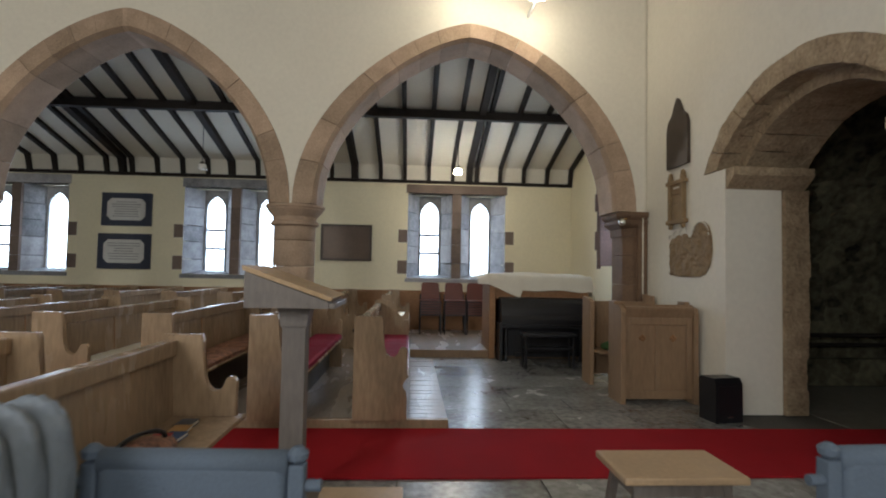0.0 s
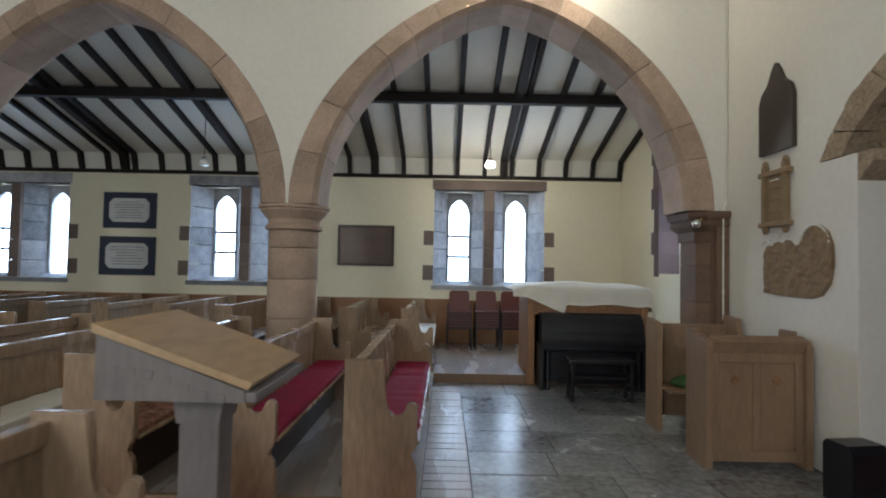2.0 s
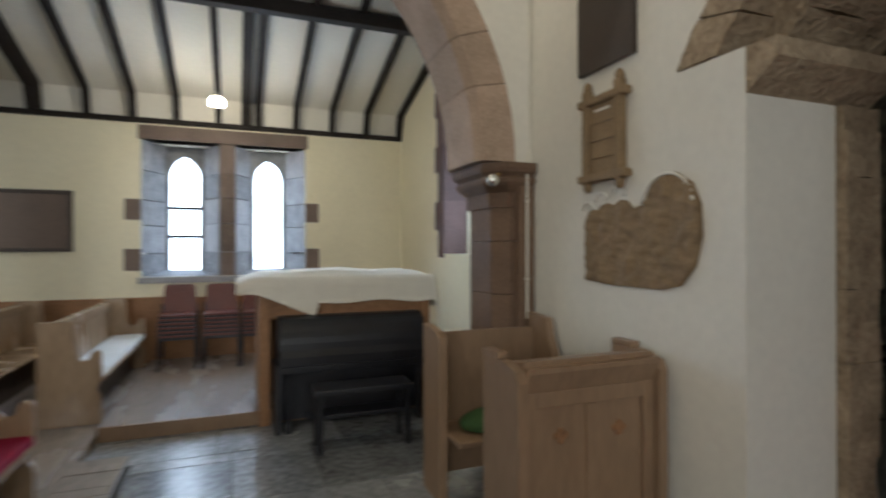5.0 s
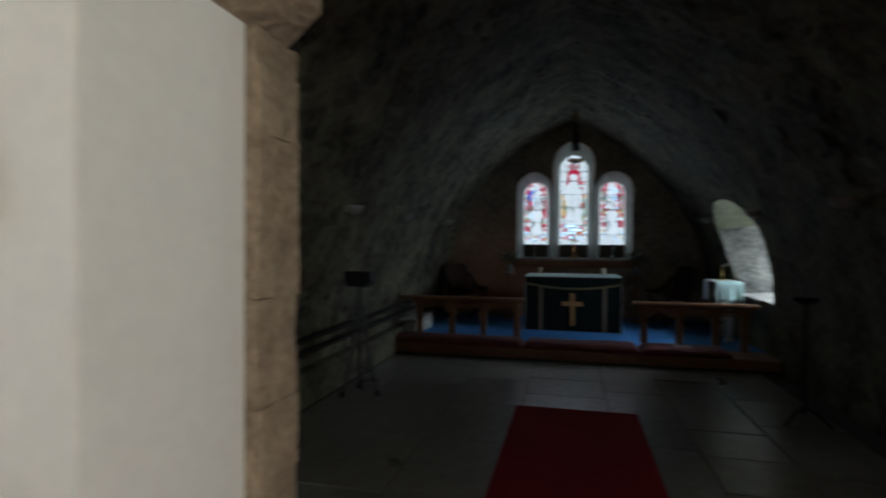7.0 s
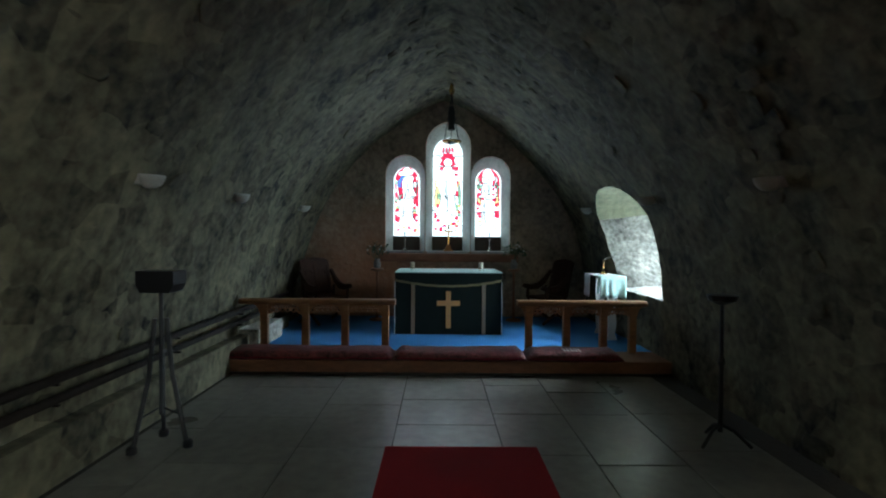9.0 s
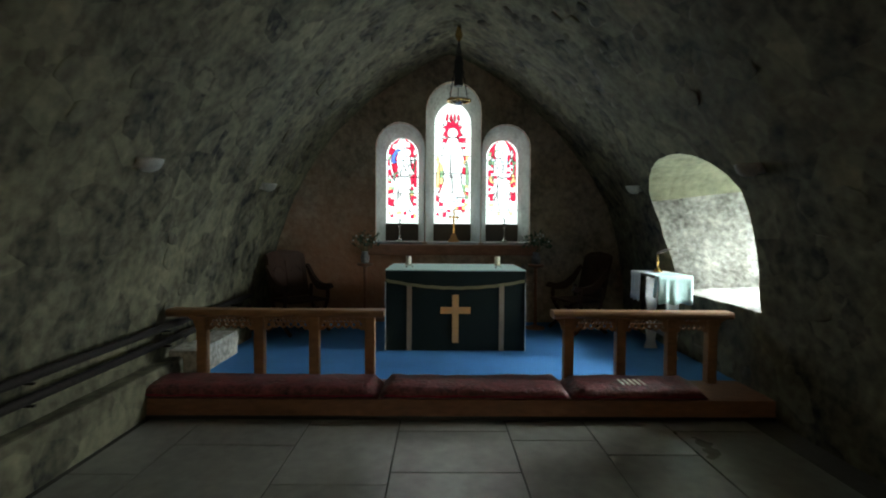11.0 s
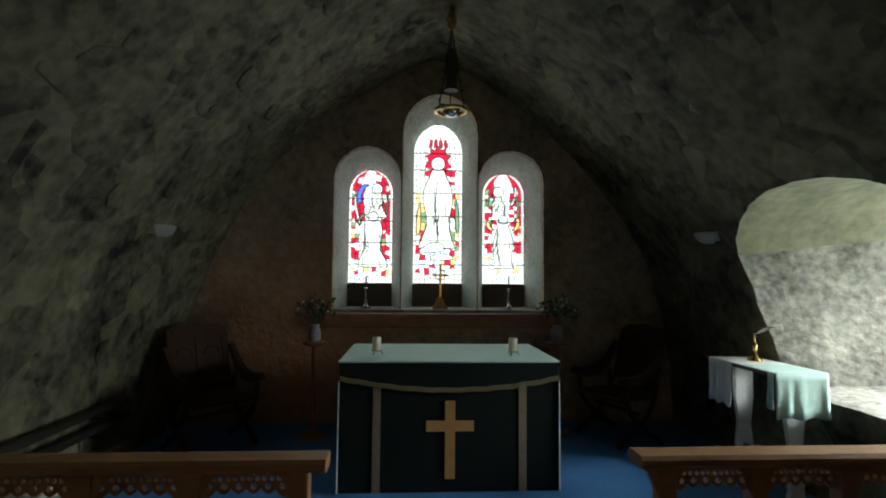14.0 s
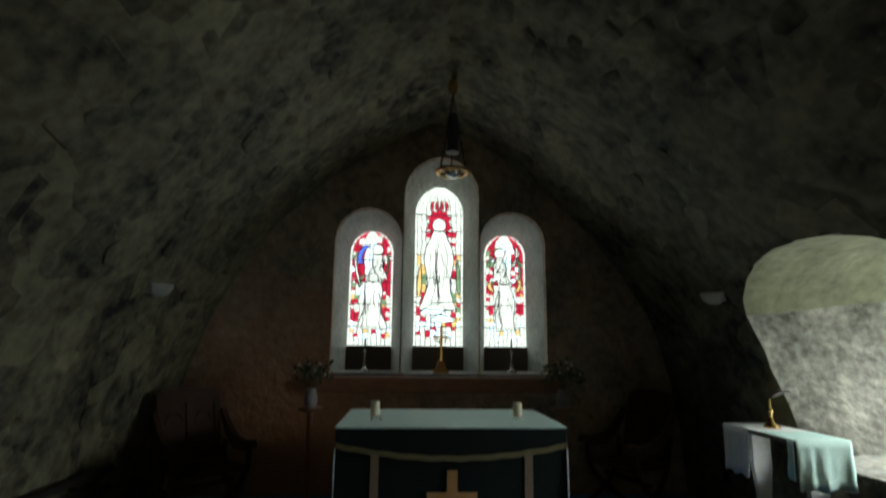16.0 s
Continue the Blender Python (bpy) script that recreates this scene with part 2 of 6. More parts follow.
def loft(bm, a, b):
    """A band of faces between two outlines of equal count."""
    va, vb = [bm.verts.new(p) for p in a], [bm.verts.new(p) for p in b]
    n = len(a)
    for i in range(n):
        bm.faces.new((va[i], va[(i + 1) % n], vb[(i + 1) % n], vb[i]))
    return bm


def sheet(bm, loops, a, b, put):
    """A slab with holes: the first loop is its outline, the others its openings."""
    for w in (a, b):
        edges = []
        for loop in loops:
            vs = [bm.verts.new(put(u, v, w)) for u, v in loop]
            edges += [bm.edges.new((vs[i], vs[(i + 1) % len(vs)])) for i in range(len(vs))]
        bmesh.ops.triangle_fill(bm, use_beauty=True, use_dissolve=False, edges=edges)
    for loop in loops:
        loft(bm, [put(u, v, a) for u, v in loop], [put(u, v, b) for u, v in loop])
    bmesh.ops.remove_doubles(bm, verts=bm.verts, dist=0.0002)
    return bm


def mesh_of(name, bm, material, smooth=False):
    bmesh.ops.recalc_face_normals(bm, faces=bm.faces)
    me = bpy.data.meshes.new(name)
    bm.to_mesh(me)
    bm.free()
    me.materials.append(material)
    if smooth:
        for p in me.polygons:
            p.use_smooth = True
    return me


def part(name, bm, material, parent=None, label="", smooth=False, at=None):
    ob = new(name, mesh_of(name, bm, material, smooth))
    ob.parent = parent
    if at is not None:
        ob.location = at
    return tagged(ob, label)


def thing(name, at, label, category, group="", kind="", turn=0.0):
    ob = new(name)
    ob.location = at
    ob.rotation_euler = (0, 0, radians(turn))
    return tagged(ob, label, category, group, kind)


def structure(name, bm, material, label, category, smooth=False):
    return tagged(part(name, bm, material, smooth=smooth), label, category, kind="structure")


B = bmesh.new


def arc_arch(cx, half, rise, zs, grow=0.0, n=14):
    """A two-centred pointed arch from its left springing to its right one, as (x, z); grow widens it all round."""
    r = (half * half + rise * rise) / (2 * half)
    out = []
    top = math.acos((r - half) / (r + grow))
    for i in range(n + 1):
        a = math.pi - (math.pi - (math.pi - top)) * i / n
        out.append((cx - half + r + (r + grow) * math.cos(a), zs + (r + grow) * math.sin(a)))
    return out + [(2 * cx - x, z) for x, z in out[-2::-1]]


def gothic(cx, half, rise, zs, n=20, east_haunch=0.70):
    """A pointed arcade arch with flattened haunches, west springing to east, as (x, z)."""
    out = []
    us = [math.sin(math.pi / 2 * i / n) for i in range(n + 1)]
    for u in us:
        out.append((cx - half * max(0.0, 1 - u ** 2.0) ** 0.70, zs + rise * u))
    return out + [(cx + half * max(0.0, 1 - u ** 2.0) ** east_haunch, zs + rise * u) for u in us[-2::-1]]


def lancet(cx, half, z0, zs, top, n=6):
    """A closed lancet outline: sill, straight jambs, pointed or round head."""
    pts = arc_arch(cx, half, top - zs, zs, 0, n)
    return [(cx - half, z0)] + pts + [(cx + half, z0)]


def north(u, v, w):
    return (u, w, v)


def east(u, v, w):
    return (w, u, v)

# ---- floors ----
structure("floor", box(B(), -11.6, -4.6, -0.3, 4.42, 12.9, -0.012), M_bed, "stone floor bed of the nave and aisle", "floor")
structure("floor_chancel", box(B(), 4.42, 0.2, -0.3, 14.9, 8.6, -0.012), M_bed, "stone floor bed of the chancel", "floor")
structure("ground", box(B(), -300, -300, -0.6, 300, 300, -0.35), mat("grass", (0.05, 0.09, 0.03), 0.9, 0.3, 2, 30, 0.3), "grass ground around the church", "ground")


def flags(parent_name, x0, x1, y0, y1, row, material, label, keep=lambda x, y: True):
    """Rows of flagstones of uneven length with narrow joints."""
    host = bpy.data.objects[parent_name]
    rnd = random.Random(round(x0 * 100 + y0 * 10))
    y = y0
    while y < y1 - 0.05:
        d = min(row * rnd.uniform(0.85, 1.2), y1 - y)
        x = x0
        while x < x1 - 0.05:
            w = min(rnd.uniform(0.6, 1.2), x1 - x)
            if x1 - x - w < 0.25:
                w = x1 - x
            if keep(x + w / 2, y + d / 2):
                bm = B()
                t = rnd.uniform(-0.004, 0.0)
                prism(bm, [(x + 0.006, y + 0.006), (x + w - 0.006, y + 0.006), (x + w - 0.006, y + d - 0.006), (x + 0.006, y + d - 0.006)], -0.05, t, lambda u, v, k: (u, v, k))
                part("flagstone", bm, material, host)
            x += w
        y += d


# ---- arcade between nave and aisle ----
AF, AB, SPR = 7.32, 8.0, 2.33
ARCHES = [(0.93, 2.08, 2.36, 2.40), (-3.74, 1.93, 2.30, 2.24), (-8.24, 1.93, 2.26, 2.24)]
line = [(3.48, 0), (3.48, 6.8), (-11.0, 6.8), (-11.0, 0), (-10.9, 0)]
for cx, half, rise, wide in ARCHES[::-1]:
    line += gothic(cx, wide, 2.60, SPR, 20, 0.64 if cx > 0 else 0.70)
line += [(3.42, SPR), (3.42, 0)]
wall_arcade = structure("wall_arcade", sheet(B(), [line], AF, AB, north), M_plaster, "cream plastered arcade wall with pointed arches", "wall")
for cx, half, rise, wide in ARCHES:
    host = tagged(new("arch"), "pointed arch of chamfered pink sandstone blocks", "arch", "arcade arches", "structure")
    n = 20
    bow = 0.64 if cx > 0 else 0.70
    inn, out = gothic(cx, half, rise, SPR, n, bow), gothic(cx, wide, 2.60, SPR, n, bow)
    i = 0
    rnd = random.Random(7)
    while i < 2 * n:
        k = min(rnd.choice((2, 3, 3, 4)), 2 * n - i)
        if i < n < i + k:
            k = n - i
        pts = inn[i:i + k + 1] + out[i:i + k + 1][::-1]
        mx, mz = sum(p[0] for p in pts) / len(pts), sum(p[1] for p in pts) / len(pts)
        pts = [(mx + (x - mx) * 0.988, mz + (z - mz) * 0.988) for x, z in pts]
        m = len(pts) // 2
        ch = [(x + (ox - x) * 0.16, z + (oz - z) * 0.16) for (x, z), (ox, oz) in zip(pts[:m], pts[:m - 1:-1])]
        bm = B()
        # chamfered both sides: narrow soffit, wide face
        f0 = [bm.verts.new((x, AF - 0.012, z)) for x, z in pts[m:]]
        f1 = [bm.verts.new((x, AF - 0.012, z)) for x, z in ch]
        s0 = [bm.verts.new((x, AF + 0.07, z)) for x, z in pts[:m]]
        s1 = [bm.verts.new((x, AB - 0.07, z)) for x, z in pts[:m]]
        b1 = [bm.verts.new((x, AB + 0.012, z)) for x, z in ch]
        b0 = [bm.verts.new((x, AB + 0.012, z)) for x, z in pts[m:]]
        f0r, b0r = f0[::-1], b0[::-1]
        strips = [f0r, f1, s0, s1, b1, b0r]
        for p, q in zip(strips, strips[1:] + strips[:1]):
            for j in range(m - 1):
                bm.faces.new((p[j], p[j + 1], q[j + 1], q[j]))
        for e in (0, m - 1):
            bm.faces.new([s[e] for s in strips])
        part("voussoir", bm, M_stone, host)
        i += k


def column(cx, half_only=False):
    host = thing("column", (cx, 7.66, 0), "round pink sandstone column with moulded capital", "column", "arcade columns", "structure")
    z = 0.0
    part("base", lathe(B(), [(0.42, 0), (0.42, 0.12), (0.37, 0.2), (0.33, 0.24)], 28), M_stone, host, smooth=False)
    z = 0.24
    for h in (0.42, 0.36, 0.45, 0.36, 0.2):
        part("drum", lathe(B(), [(0.283, z + 0.004), (0.288, z + 0.012), (0.288, z + h - 0.012), (0.283, z + h - 0.002)], 28), M_stone, host, smooth=True)
        z += h
    part("capital", lathe(B(), [(0.29, z), (0.33, z + 0.02), (0.33, z + 0.06), (0.295, z + 0.08), (0.30, z + 0.13), (0.36, z + 0.2), (0.385, z + 0.23), (0.385, z + 0.25),
                                (0.41, z + 0.26), (0.41, z + 0.295)], 32), M_stone, host, smooth=False)
    return host


for cx in (-1.49, -5.99):
    column(cx)


def respond_plan(o):
    """Half-octagon plan of the respond, o proud of the shaft."""
    a, b, x, c = AF + 0.03 - o, AB - 0.03 + o, 3.19 - o, 0.11 + 0.3 * o
    return [(3.47, a), (3.47, b), (x + c, b), (x, b - c), (x, a + c), (x + c, a)]


# east respond: chamfered shaft against the wall with moulded cap
resp = tagged(new("respond"), "dark red sandstone respond with moulded capital against the wall", "pier", "", "structure")
z = 0.0
for h in (0.5, 0.42, 0.38, 0.42, 0.33):
    part("stone", prism(B(), respond_plan(0.0), z + 0.004, z + h - 0.002, lambda u, v, w: (u, v, w)), M_respond, resp)
    z += h
bm = B()
rings = [[(u, v, z) for u, v in respond_plan(o)] for z, o in ((1.985, 0.0), (1.988, 0.022), (2.10, 0.026), (2.112, 0.045), (2.15, 0.085), (2.175, 0.10), (2.20, 0.10), (2.212, 0.082), (2.225, 0.085), (2.25, 0.118), (2.28, 0.13), (2.32, 0.13))]
for ra, rb in zip(rings, rings[1:]):
    loft(bm, ra, rb)
bm.faces.new([bm.verts.new(p) for p in reversed(rings[0])])
bm.faces.new([bm.verts.new(p) for p in rings[-1]])
bmesh.ops.remove_doubles(bm, verts=bm.verts, dist=0.0005)
part("capital", bm, M_respond, resp)
part("pilaster", box(B(), 3.34, AF - 0.05, 0, 3.474, AF + 0.028, 2.33, 0.01), M_respond, resp)

# ---- nave east wall with the chancel arch ----
CY, CZ = 4.40, 1.80


def seg_arch(r, z0, n=24):
    """The part of a round arch of radius r above z0, from south to north, as (y, z)."""
    a0 = math.asin((z0 - CZ) / r)
    return [(CY - r * math.cos(a0 + (math.pi - 2 * a0) * i / n), CZ + r * math.sin(a0 + (math.pi - 2 * a0) * i / n)) for i in range(n + 1)]


JN, JS = 5.43, 3.37


def weather(bm, cuts, amp):
    """Roughens a stone: cuts it finer and pushes its skin in and out."""
    bmesh.ops.triangulate(bm, faces=[f for f in bm.faces if len(f.verts) > 4])
    bmesh.ops.subdivide_edges(bm, edges=bm.edges[:], cuts=cuts, use_grid_fill=True)
    bmesh.ops.recalc_face_normals(bm, faces=bm.faces)
    bm.normal_update()
    move = {v: v.normal * (amp * (noise.noise(v.co * 5) + 0.7 * noise.noise(v.co * 13))) for v in bm.verts}
    for v, d in move.items():
        v.co += d
    return bm


outer = seg_arch(1.64, 2.585)
line = [(-4.0, 0), (JS, 0), (JS, 2.585)] + outer + [(JN, 2.585), (JN, 0), (7.32, 0), (7.32, 6.8), (-4.0, 6.8)]
structure("wall_nave_east", sheet(B(), [line], 3.48, 4.10, east), M_plaster, "cream plastered nave wall around the chancel arch", "wall")
host = tagged(new("chancel_arch"), "low round chancel arch of worn tawny sandstone in two orders", "arch", "", "structure")
for r0, r1, xa, xb, n in ((1.42, 1.64, 3.472, 3.74, 13), (1.31, 1.45, 3.70, 4.40, 11)):
    z0 = 2.59
    for k in range(n):
        pts = []
        for rr, seq in ((r0, range(0, 4)), (r1, range(3, -1, -1))):
            a0 = math.asin((z0 - CZ) / rr)
            for j in seq:
                f = (k + 0.012 + 0.976 * j / 3) / n
                a = a0 + (math.pi - 2 * a0) * f
                pts.append((CY - rr * math.cos(a), CZ + rr * math.sin(a)))
        part("voussoir", weather(prism(B(), pts, xa, xb, east), 2, 0.012), M_jambstone, host)
for side, yj in ((1, JN), (-1, JS)):
    part("impost", prism(B(), [(yj + side * 0.3, 2.37), (yj, 2.37), (yj - side * 0.15, 2.50), (yj - side * 0.15, 2.585), (yj + side * 0.3, 2.585)], 3.487, 4.36, east), M_jambstone, host)
    z = 0.0
    rnd = random.Random(3)
    while z < 2.36:
        h = min(rnd.uniform(0.22, 0.4), 2.365 - z)
        d = rnd.uniform(0.035, 0.06)
        part("jamb_stone", weather(box(B(), 4.11, min(yj - side * d, yj + side * 0.5), z + 0.003, 4.36 + rnd.uniform(-0.03, 0.03), max(yj - side * d, yj + side * 0.5), z + h + 0.003), 4, 0.011), M_jambstone, host)
        z += h
    # plastered reveal of the pier
    part("reveal_plaster", box(B(), 3.484, min(yj, yj - side * 0.004), 0, 4.10, max(yj, yj - side * 0.004), 2.37), M_plaster, host)
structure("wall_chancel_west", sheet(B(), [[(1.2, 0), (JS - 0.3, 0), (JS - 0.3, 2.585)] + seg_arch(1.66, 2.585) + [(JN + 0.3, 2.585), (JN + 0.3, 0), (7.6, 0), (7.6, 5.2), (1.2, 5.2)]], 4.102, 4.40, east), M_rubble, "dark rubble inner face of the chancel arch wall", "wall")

# ---- aisle: north wall with three pairs of lancets ----
NW = 12.13
PAIRS = [(1.19, 1.0), (-3.78, 1.0), (-8.5, 1.0)]
holes = [[(cx - 1.12, 1.28), (cx + 1.12, 1.28), (cx + 1.12, 3.22), (cx - 1.12, 3.22)] for cx, _ in PAIRS]
wall_north = structure("wall_north", sheet(B(), [[(-11.0, 0), (3.86, 0), (3.86, 5.4), (-11.0, 5.4)]] + holes, NW, NW + 0.75, north), M_aisle_plaster, "pale yellow plastered aisle wall", "wall")
for k, (cx, _) in enumerate(PAIRS):
    win = tagged(new("window_%d" % (k + 1)), "pair of lancet windows in a grey stone surround", "window", "aisle windows", "structure")
    # flat surround with projecting quoins
    part("lintel", box(B(), cx - 1.16, NW - 0.012, 3.22, cx + 1.16, NW + 0.3, 3.42, 0.008), M_ashlar if k else M_redstone, win)
    part("sill", box(B(), cx - 1.16, NW - 0.03, 1.19, cx + 1.16, NW + 0.32, 1.278, 0.01), M_ashlar, win)
    for s in (-1, 1):
        for j, (za, zb, w) in enumerate(((1.37, 1.68, 0.21), (2.08, 2.38, 0.20))):
            xa, xb = cx + s * 1.122, cx + s * (1.122 + w)
            part("quoin", box(B(), min(xa, xb), NW - 0.010, za + 0.003, max(xa, xb), NW + 0.2, zb - 0.003, 0.006), M_redstone, win)
    part("mullion_core", box(B(), cx - 0.238, NW + 0.502, 1.28, cx + 0.238, NW + 0.61, 3.22), M_ashlar, win)
    z = 1.28
    for h in (0.35, 0.42, 0.38, 0.36, 0.43):
        part("mullion_stone", prism(B(), [(cx - 0.10, NW + 0.02), (cx + 0.10, NW + 0.02), (cx + 0.115, NW + 0.08), (cx - 0.115, NW + 0.08)], z + 0.003, z + h - 0.003, lambda u, v, w: (u, v, w)), M_redstone, win)
        part("mullion_stone", prism(B(), [(cx - 0.117, NW + 0.082), (cx + 0.117, NW + 0.082), (cx + 0.34, NW + 0.5), (cx - 0.34, NW + 0.5)], z + 0.006, z + h - 0.006, lambda u, v, w: (u, v, w)), M_ashlar, win)
        z += h
    for s in (-1, 1):
        lx = cx + s * 0.60
        # splayed ashlar jamb, arched head and light
        z = 1.28
        for h in (0.33, 0.4, 0.36, 0.42, 0.43):
            a, b = cx + s * 1.12, cx + s * 0.85
            part("jamb_stone", prism(B(), [(a, NW + 0.004), (a, NW + 0.5), (b, NW + 0.5)] if s > 0 else [(a, NW + 0.004), (b, NW + 0.5), (a, NW + 0.5)], z + 0.006, z + h - 0.006, lambda u, v, w: (u, v, w)), M_ashlar, win)
            z += h
        gl = lancet(lx, 0.21, 1.36, 2.76, 3.08)
        part("light_surround", sheet(B(), [[(cx + 0.24 if s > 0 else cx - 1.12, 1.28), (cx + 1.12 if s > 0 else cx - 0.24, 1.28), (cx + 1.12 if s > 0 else cx - 0.24, 3.22), (cx + 0.24 if s > 0 else cx - 1.12, 3.22)], gl], NW + 0.5, NW + 0.62, north), M_ashlar, win)
        part("pane", prism(B(), lancet(lx, 0.22, 1.35, 2.76, 3.09), NW + 0.575, NW + 0.58), M_glass_sky, win).visible_shadow = False
        for zb in ((1.84, 2.27) if s < 0 else ()):
            part("saddle_bar", box(B(), lx - 0.21, NW + 0.535, zb, lx + 0.21, NW + 0.57, zb + 0.05), M_lead, win)
        for xb in (-0.085, 0.08):
            part("came", box(B(), lx + xb, NW + 0.565, 1.36, lx + xb + 0.006, NW + 0.573, 2.9), M_lead, win)
    part("sloped_sill", prism(B(), [(NW + 0.02, 1.282), (NW + 0.5, 1.282), (NW + 0.5, 1.36)], cx - 1.10, cx + 1.10, lambda u, v, w: (w, u, v)), M_ashlar, win)

# aisle east wall with one window, west wall
QY = 9.75
structure("wall_aisle_east", sheet(B(), [[(8.0, 0), (12.13, 0), (12.13, 5.4), (8.0, 5.4)], [(QY - 0.45, 1.6), (QY + 0.45, 1.6), (QY + 0.45, 3.2), (QY - 0.45, 3.2)]], 3.86, 4.5, east), M_aisle_plaster, "pale yellow plastered east wall of the aisle", "wall")
win = tagged(new("window_4"), "narrow aisle window with red sandstone quoins", "window", "", "structure")
for s in (-1, 1):
    for j, (za, zb, w) in enumerate(((1.55, 1.92, 0.2), (1.92, 2.3, 0.32), (2.3, 2.7, 0.2), (2.7, 3.05, 0.32), (3.05, 3.45, 0.24), (3.45, 3.8, 0.32))):
        ya, yb = QY + s * 0.44, QY + s * (0.44 + w)
        part("quoin", box(B(), 3.85, min(ya, yb), za, 4.2, max(ya, yb), zb, 0.006), M_quoin_shaded, win)
part("surround", sheet(B(), [[(QY - 0.45, 1.6), (QY + 0.45, 1.6), (QY + 0.45, 3.2), (QY - 0.45, 3.2)], lancet(QY, 0.26, 1.7, 2.6, 3.0)], 4.3, 4.4, east), M_ashlar, win)
part("pane", prism(B(), lancet(QY, 0.27, 1.69, 2.6, 3.01), 4.36, 4.365, east), M_glass_sky, win).visible_shadow = False
part("head", box(B(), 3.852, QY - 0.44, 3.2, 4.2, QY + 0.44, 3.4), M_quoin_shaded, win)

# closing walls and ceilings
structure("wall_west", box(B(), -11.6, -4.6, 0, -11.0, 12.88, 6.8), M_plaster, "cream plastered west wall", "wall")
# assumed openings, out of view, that let the south fill in
sh = [[(x - 0.6, 2.0), (x + 0.6, 2.0), (x + 0.6, 4.4), (x - 0.6, 4.4)] for x in (-7.5, -3.0, 1.2)]
structure("wall_south", sheet(B(), [[(-11.0, 0), (4.1, 0), (4.1, 6.8), (-11.0, 6.8)]] + sh, -4.6, -4.0, north), M_plaster, "unseen cream plastered south wall with assumed window openings", "wall")
structure("ceiling", box(B(), -11.6, -4.6, 6.8, 4.1, 8.0, 7.0), M_ceil, "plain plastered nave ceiling", "ceiling")

# ---- aisle roof: coved plaster between black rafters ----
PZ, BZ, TZ, TY = 3.50, 3.84, 5.02, 8.0
slope = (TZ - BZ) / (NW - TY)
structure("ceiling_aisle", prism(B(), [(NW, PZ), (NW - 0.02, PZ), (NW - 0.10, BZ), (TY, TZ), (TY, TZ + 0.25), (NW, BZ + 0.3)], -11.0, 3.86, lambda u, v, w: (w, u, v)), M_ceil, "cream plastered lean-to aisle ceiling", "ceiling")
roof = tagged(new("roof_frame"), "black-stained rafters, purlin and wall plate of the aisle roof", "roof timbers", "", "structure")
part("wall_plate", box(B(), -11.0, NW - 0.07, PZ - 0.06, 3.86, NW - 0.002, PZ + 0.01, 0.008), M_beam, roof)


def rafter(x, w, d):
    y1, y2 = NW - 0.03, NW - 0.11
    prof = [(y1, PZ), (y2, BZ), (TY, TZ), (TY, TZ - d), (y2 - d * 0.9, BZ - d * 0.5), (y1 - d * 0.8, PZ)]
    part("rafter", prism(B(), prof, x - w / 2, x + w / 2, lambda u, v, k: (k, u, v)), M_beam, roof)


x = 3.80
while x > -10.9:
    rafter(x, 0.085, 0.09)
    x -= 0.545
for x in (1.45, -1.15, -3.85, -6.2, -8.9):
    rafter(x, 0.13, 0.15)
PY = 9.86
pz = BZ + slope * (NW - PY)
part("purlin", box(B(), -11.0, PY - 0.07, pz - 0.2, 3.86, PY + 0.07, pz - 0.04, 0.01), M_beam, roof)

# ---- chancel: rough barrel vault with a deep south window ----
VX0, VX1, VC, VH, VW = 4.40, 13.95, 4.40, 4.15, 2.66


def vault_half(z):
    u = max(0.0, (z - 0.35) / (VH - 0.35))
    return VW * max(0.0, 1 - u ** 2.2) ** 0.8


def vault_profile(n):
    """Evenly spaced points (y, z) of the vault from the south foot over the crown to the north foot."""
    raw = [(VC - vault_half(VH * (1 - (1 - i / 400) ** 1.6)), VH * (1 - (1 - i / 400) ** 1.6)) for i in range(401)]
    raw = [(raw[0][0], -0.15)] + raw
    raw = raw + [(2 * VC - y, z) for y, z in raw[-2::-1]]
    ds = [0.0]
    for a, b in zip(raw, raw[1:]):
        ds.append(ds[-1] + math.dist(a, b))
    ts = np.linspace(0, ds[-1], n + 1)
    return list(zip(np.interp(ts, ds, [p[0] for p in raw]), np.interp(ts, ds, [p[1] for p in raw])))


def rough(p, amp):
    q = Vector(p)
    d = noise.voronoi(q * 3.1)[0]
    joint = min(1.0, (d[1] - d[0]) * 3.2)
    return amp * (1.1 * noise.noise(q * 0.9) + 0.5 * noise.noise(q * 3.1) + 0.3 * (joint - 0.6))


NU, NV = 170, 175
prof = vault_profile(NU)
me_v, me_f = [], []
for j in range(NV + 1):
    x = VX0 + (VX1 - VX0) * j / NV
    for i, (y, z) in enumerate(prof):
        n = Vector((0, y - VC, (z - 1.2) * 0.8)).normalized()
        k = rough((x, y, z), 0.032)
        me_v.append((x, y + n.y * k, z + n.z * k))
inner = len(me_v)
for x in (VX0, VX1):
    for y, z in prof:
        n = Vector((0, y - VC, max(0.0, z - 0.6) * 0.8)).normalized()
        me_v.append((x, y + n.y * 1.35, z + n.z * 1.35))
W = NU + 1
for j in range(NV):
    for i in range(NU):
        a = j * W + i
        me_f.append((a, a + 1, a + W + 1, a + W))
for i in range(NU):
    a, b = inner + i, inner + W + i
    me_f.append((a, b, b + 1, a + 1))
    me_f.append((i, a, a + 1, i + 1))
    me_f.append((NV * W + i, NV * W + i + 1, b + 1, b))
for i in (0, NU):
    me_f.append([j * W + i for j in range(NV + 1)] + [inner + W + i, inner + i])
vm = bpy.data.meshes.new("vault")
